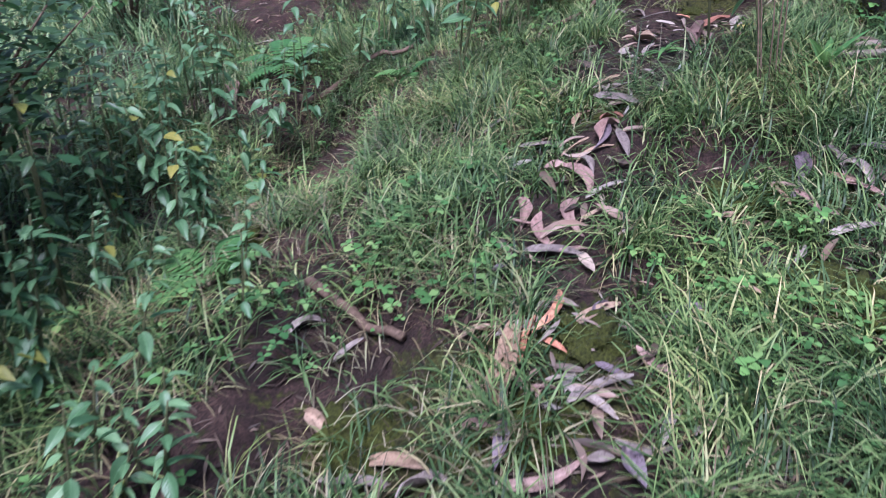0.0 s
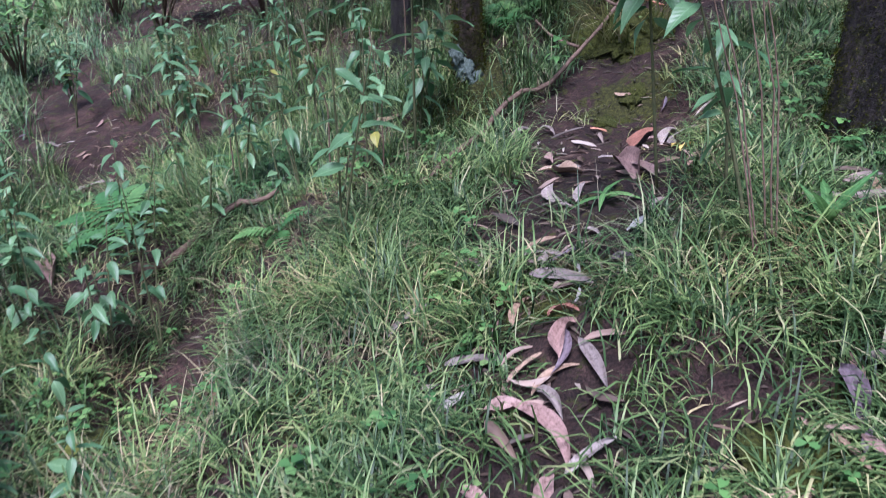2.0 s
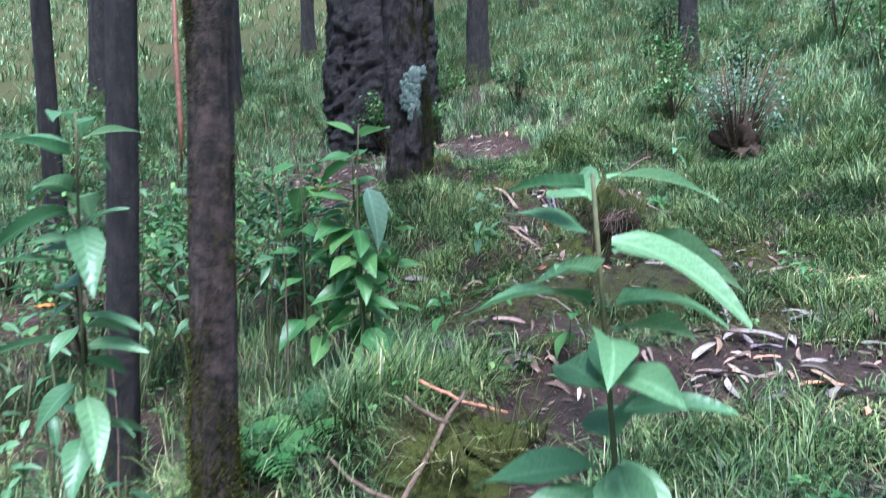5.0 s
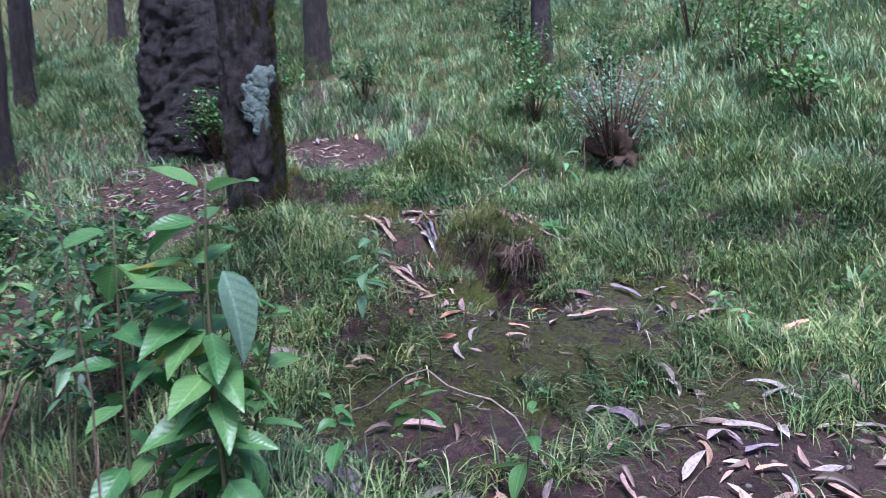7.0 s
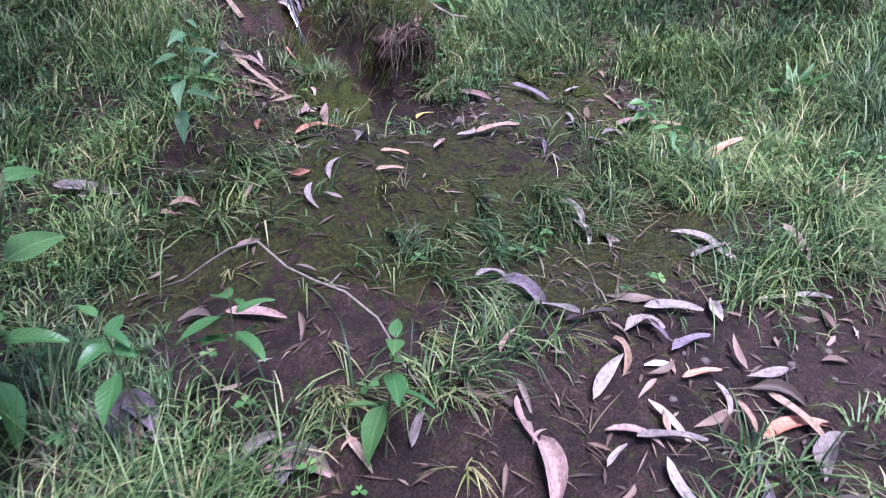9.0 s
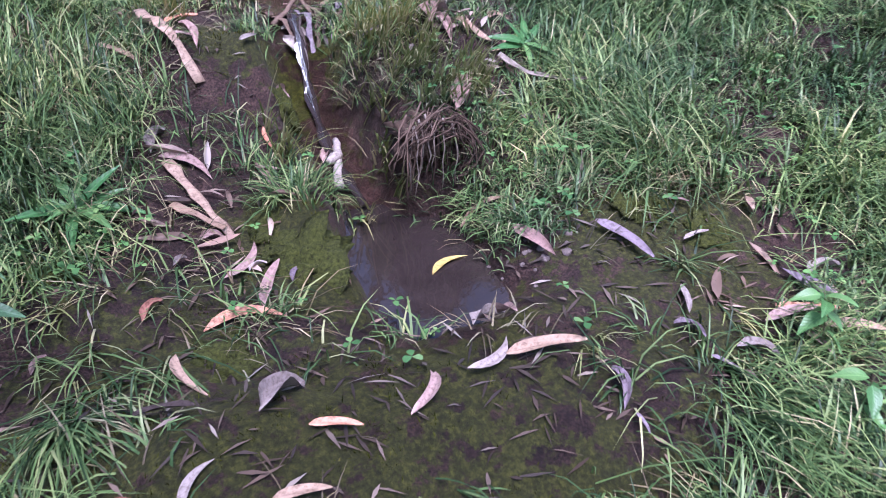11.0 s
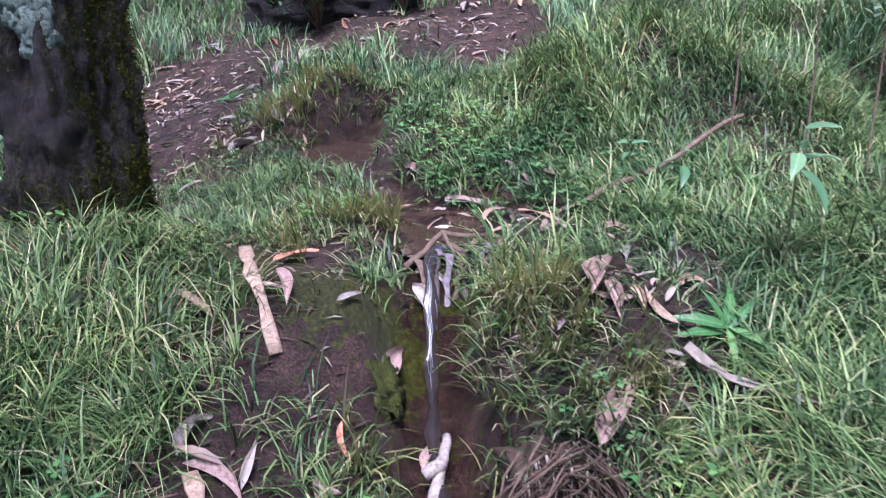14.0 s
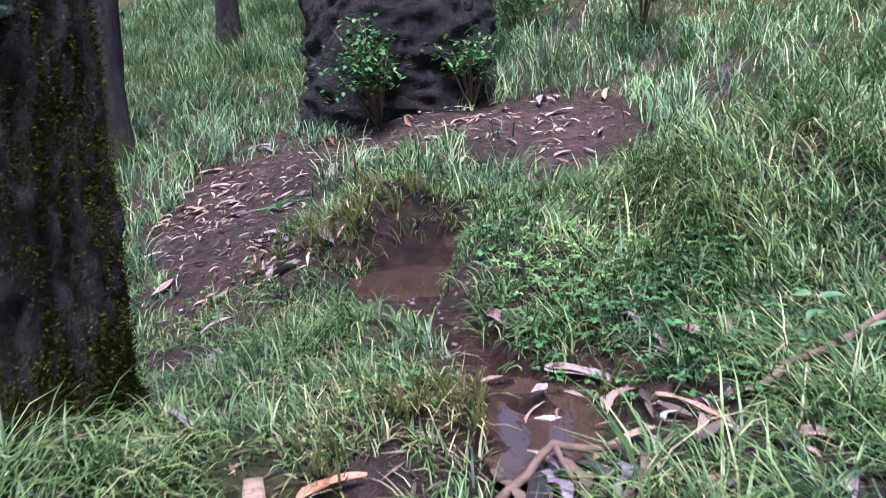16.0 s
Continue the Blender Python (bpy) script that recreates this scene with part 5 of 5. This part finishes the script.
# ---- grass ----
def sow(name, count, box, rng, tuft, length, width, mat, label, keep, spread=.035, curl=(.15, .55), lean=(.05, .6), aim=None):
    """Grass in tufts over a box of ground; keep gives the chance at each place."""
    tx, ty = rng.uniform(box[0], box[1], count), rng.uniform(box[2], box[3], count)
    ok = rng.random(count) < keep(tx, ty)
    tx, ty = tx[ok], ty[ok]
    size = .45 + 1.0 * grain(tx, ty, .45, 21) * rng.uniform(.6, 1.25, len(tx))
    size = size * (1 - .35 * step(8.4, 8.9, ty) * (1 - step(4.7, 5.3, tx)) * (1 - step(11, 12, ty)))
    n = (tuft * rng.uniform(.5, 1.4, len(tx))).astype(int) + 2
    idx = np.repeat(np.arange(len(tx)), n)
    a = rng.uniform(0, 2 * np.pi, len(idx))
    r = np.abs(rng.normal(0, spread, len(idx)))
    x, y = tx[idx] + np.cos(a) * r, ty[idx] + np.sin(a) * r
    z = height(x, y) - .006
    d, _ = brook(x, y)
    dry = (d > 1.0) | (grain(x, y, .2, 5) > .85)
    lay = 12.6 * grain(x, y, .7, 61) + rng.normal(0, .7, len(idx))
    way = np.where(rng.random(len(idx)) < .5, a + rng.normal(0, .6, len(idx)), lay)
    if aim is not None:
        way = aim + rng.normal(0, .45, len(idx))
    ln = length * size[idx] * rng.uniform(.45, 1.15, len(idx))
    v, l, s = blades(np.stack([x, y], 1)[dry], z[dry], ln[dry], (width * rng.uniform(.6, 1.3, len(idx)))[dry], way[dry], rng.uniform(*lean, len(idx))[dry], rng.uniform(*curl, len(idx))[dry], rng)
    return tagged(new(name, big_mesh(name, v, l, s, mat)), label, "grass", kind="stuff")


rng_grass = np.random.default_rng(7)
droop = lambda x, y: np.maximum.reduce([blob(x, y, 4.5, 7.95, .24, .42, 10), .8 * blob(x, y, 4.3, 7.62, .2, .16), .8 * blob(x, y, 4.15, 10.92, .4, .2, 15), .5 * blob(x, y, 4.3, 9.0, .35, .2)])
carpet = lambda x, y: np.maximum(blob(x, y, 4.88, 9.35, .38, .6), .7 * blob(x, y, 4.95, 6.4, .4, .4))
thick = lambda x, y: np.clip(1.05 - 1.3 * bareness(x, y), .01, 1) * (.25 + .75 * step(.36, .6, grain(x, y, .3, 31))) * (1 - .85 * droop(x, y)) * (1 - .45 * carpet(x, y)) * (1 - .6 * blob(x, y, -.8, 2.3, .45, 1.2)) * (1 - .6 * blob(x, y, -.45, 3.5, .5, .7))
lush = lambda x, y: thick(x, y) * step(4.3, 5.2, x + .3 * (y - 7))
sow("grass", 15000, (-2.1, 6.8, .4, 5.9), rng_grass, 18, .22, .0065, GRASS, "long green grass in tufts on the slope", thick, .05, (.4, 1.0), (.1, 1.15))
sow("grass", 12500, (2.0, 7.2, 5.6, 11.6), rng_grass, 18, .21, .0064, GRASS, "long green grass in tufts along the brook", thick, .05, (.4, 1.0), (.1, 1.2))
sow("grass", 3200, (4.2, 8.2, 5.0, 11.8), rng_grass, 18, .31, .0078, GRASS, "tall lush green grass on the slope", lush, .05, (.35, .85), (.1, 1.0))
sow("grass", 2400, (-1.9, 2.6, 4.6, 9.5), rng_grass, 14, .28, .006, GRASS, "long green grass under the shrubs", thick, .04, (.2, .65), (.05, .6))
dead = lambda x, y: np.clip(.85 - .8 * bareness(x, y), 0, 1) * step(.3, .65, grain(x, y, .4, 71))
sow("dry_grass", 10500, (-1.6, 6.6, .8, 11.3), rng_grass, 10, .2, .0046, THATCH, "dead straw-coloured blades among the grass", dead, .05, (.1, .6), (.5, 1.35))
mossy_bank = lambda x, y: .4 * np.clip(bareness(x, y) * 1.2, 0, 1) * step(.4, .65, grain(x, y, .25, 33))
sow("sparse_grass", 220, (2.3, 5.0, 5.4, 7.4), rng_grass, 9, .2, .005, STRAW, "sparse pale grass on moss", mossy_bank, .02, (.1, .4), (.7, 1.35), 4.3)
sow("sparse_grass", 500, (-.6, 2.4, .8, 5.2), rng_grass, 6, .14, .005, STRAW, "sparse pale grass on the trail", mossy_bank, .03, (.2, .5), (.4, 1.3))
hang = lambda x, y: np.maximum.reduce([blob(x, y, 4.5, 7.95, .24, .42, 10), .8 * blob(x, y, 4.3, 7.62, .2, .16), .7 * blob(x, y, 3.95, 7.75, .14, .3), .8 * blob(x, y, 4.15, 10.92, .4, .2, 15), .7 * blob(x, y, 4.3, 9.0, .35, .2), .2 * blob(x, y, 3.85, 8.75, .4, .12), .6 * blob(x, y, 1.75, 5.2, .4, .1)])
sow("hanging_grass", 4800, (1.2, 5.2, 5.0, 11.2), rng_grass, 11, .38, .0072, STRAW, "bent yellow-green grass hanging over the bank", hang, .03, (.1, .4), (.4, 1.0), 4.4)
flat = lambda x, y: np.maximum.reduce([.5 * blob(x, y, 4.1, 6.12, 1.0, .26), .4 * blob(x, y, 4.9, 6.0, .6, .5), .5 * blob(x, y, 2.9, 7.0, .35, .25)]) * step(.42, .62, grain(x, y, .17, 35))
sow("flattened_grass", 2200, (2.4, 5.6, 5.4, 7.5), rng_grass, 13, .3, .0062, GRASS, "limp grass pressed down over the mossy step", flat, .03, (.1, .4), (.8, 1.35), 4.5)
meadow = lambda x, y: step(0, 1, np.maximum.reduce([x - 6.6, y - 10.6, -1.5 - x])) * np.clip(1.0 - 1.5 * bareness(x, y), .0, 1)
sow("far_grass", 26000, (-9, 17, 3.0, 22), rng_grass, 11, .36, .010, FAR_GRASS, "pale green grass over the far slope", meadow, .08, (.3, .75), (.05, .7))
around = lambda x, y: np.maximum.reduce([step(6.2, 6.7, x), 1 - step(-2.4, -1.8, x), 1 - step(.4, .9, y)]) * (1 - step(2.6, 3.4, y)) * np.clip(1.1 - 1.2 * bareness(x, y), .02, 1)
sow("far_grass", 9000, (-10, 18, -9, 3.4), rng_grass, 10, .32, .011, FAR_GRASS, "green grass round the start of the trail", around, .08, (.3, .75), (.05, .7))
beyond = lambda x, y: step(0, 2, np.maximum(x - 15, y - 20))
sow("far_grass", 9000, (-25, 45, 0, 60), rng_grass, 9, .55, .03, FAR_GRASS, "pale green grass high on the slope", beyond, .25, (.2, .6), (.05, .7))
pile = lambda x, y: np.clip((mossiness(x, y) - .06) * 3.2, 0, 1) * np.clip(.3 + bareness(x, y), 0, 1) * step(.3, .55, grain(x, y, .12, 51))
sow("moss_pile", 30000, (-.4, 5.2, 1.2, 8.9), rng_grass, 8, .022, .0035, MOSS_BLADE, "short olive moss over wet earth", pile, .018, (.1, .5), (.0, .9))


def clover(count, box, rng, keep, size, label):
    """Small three-leaved herbs close to the ground."""
    x, y = rng.uniform(box[0], box[1], count), rng.uniform(box[2], box[3], count)
    ok = rng.random(count) < keep(x, y)
    x, y = x[ok], y[ok]
    n = len(x)
    z = height(x, y) + rng.uniform(.02, .11, n)
    a0, r = rng.uniform(0, 6.28, n), size * rng.uniform(.6, 1.3, n)
    verts = []
    for k in range(3):
        a = a0 + k * 2.09
        dx, dy = np.cos(a), np.sin(a)
        for u, w, h in ((0, 0, 0), (.55, .42, .12), (1, .3, .05), (1.08, 0, 0), (1, -.3, .05), (.55, -.42, .12)):
            verts.append(np.stack([x + r * (dx * u - dy * w), y + r * (dy * u + dx * w), z + r * h * 1.5 + rng.normal(0, .12, n) * r * u], 1))
    v = np.stack(verts, 1).reshape(-1, 3)
    return tagged(new("clover", big_mesh("clover", v, np.arange(n * 18), np.full(n * 3, 6), HERB)), label, "clover", kind="stuff")


herbs = lambda x, y: (step(.5, .75, grain(x, y, .5, 41)) + 1.5 * blob(x, y, 4.85, 9.3, .45, .6) + .5 * blob(x, y, 4.95, 6.5, .4, .4) + blob(x, y, 1.35, 5.6, .5, .3)) * np.clip(1.05 - bareness(x, y), 0, 1)
clover(9500, (-1.6, 6.4, .8, 11.5), rng_grass, herbs, .021, "low bright green clover and small herbs")
clover(1500, (-1.6, 2.6, 1, 6), rng_grass, herbs, .03, "low bright green herbs under the shrubs")

clover(1000, (4.3, 5.5, 8.7, 10.1), rng_grass, lambda x, y: carpet(x, y) * .8, .022, "bright green low herbs beside the brook")


def litter(count, rng):
    """Bits of twig, bark and leaf trodden into the bare earth."""
    x, y = rng.uniform(-1.5, 6.3, count), rng.uniform(.8, 13.5, count)
    d, _ = brook(x, y)
    ok = (rng.random(count) < np.clip(bareness(x, y), .35, .8)) & (d > 1.5)
    x, y = x[ok], y[ok]
    n = len(x)
    z = height(x, y) + .006
    a, ln = rng.uniform(0, 6.28, n), rng.uniform(.012, .055, n)
    dx, dy, w = np.cos(a) * ln, np.sin(a) * ln, rng.uniform(.002, .006, n)
    px, py = -np.sin(a) * w, np.cos(a) * w
    up = rng.uniform(-.004, .012, n)
    v = np.stack([np.stack([x - dx, y - dy, z], 1), np.stack([x + px, y + py, z + .006], 1), np.stack([x + dx, y + dy, z + up], 1), np.stack([x - px, y - py, z + .004], 1)], 1).reshape(-1, 3)
    return tagged(new("leaf_litter", big_mesh("leaf_litter", v, np.arange(n * 4), np.full(n, 4), LITTER)), "small bits of dead leaf and twig", "litter", kind="stuff")


LITTER = blade("litter_bits", [(0, (.035, .024, .02)), (.6, (.09, .062, .05)), (.9, (.18, .13, .11)), (1, (.34, .28, .25))])
litter(30000, np.random.default_rng(3))
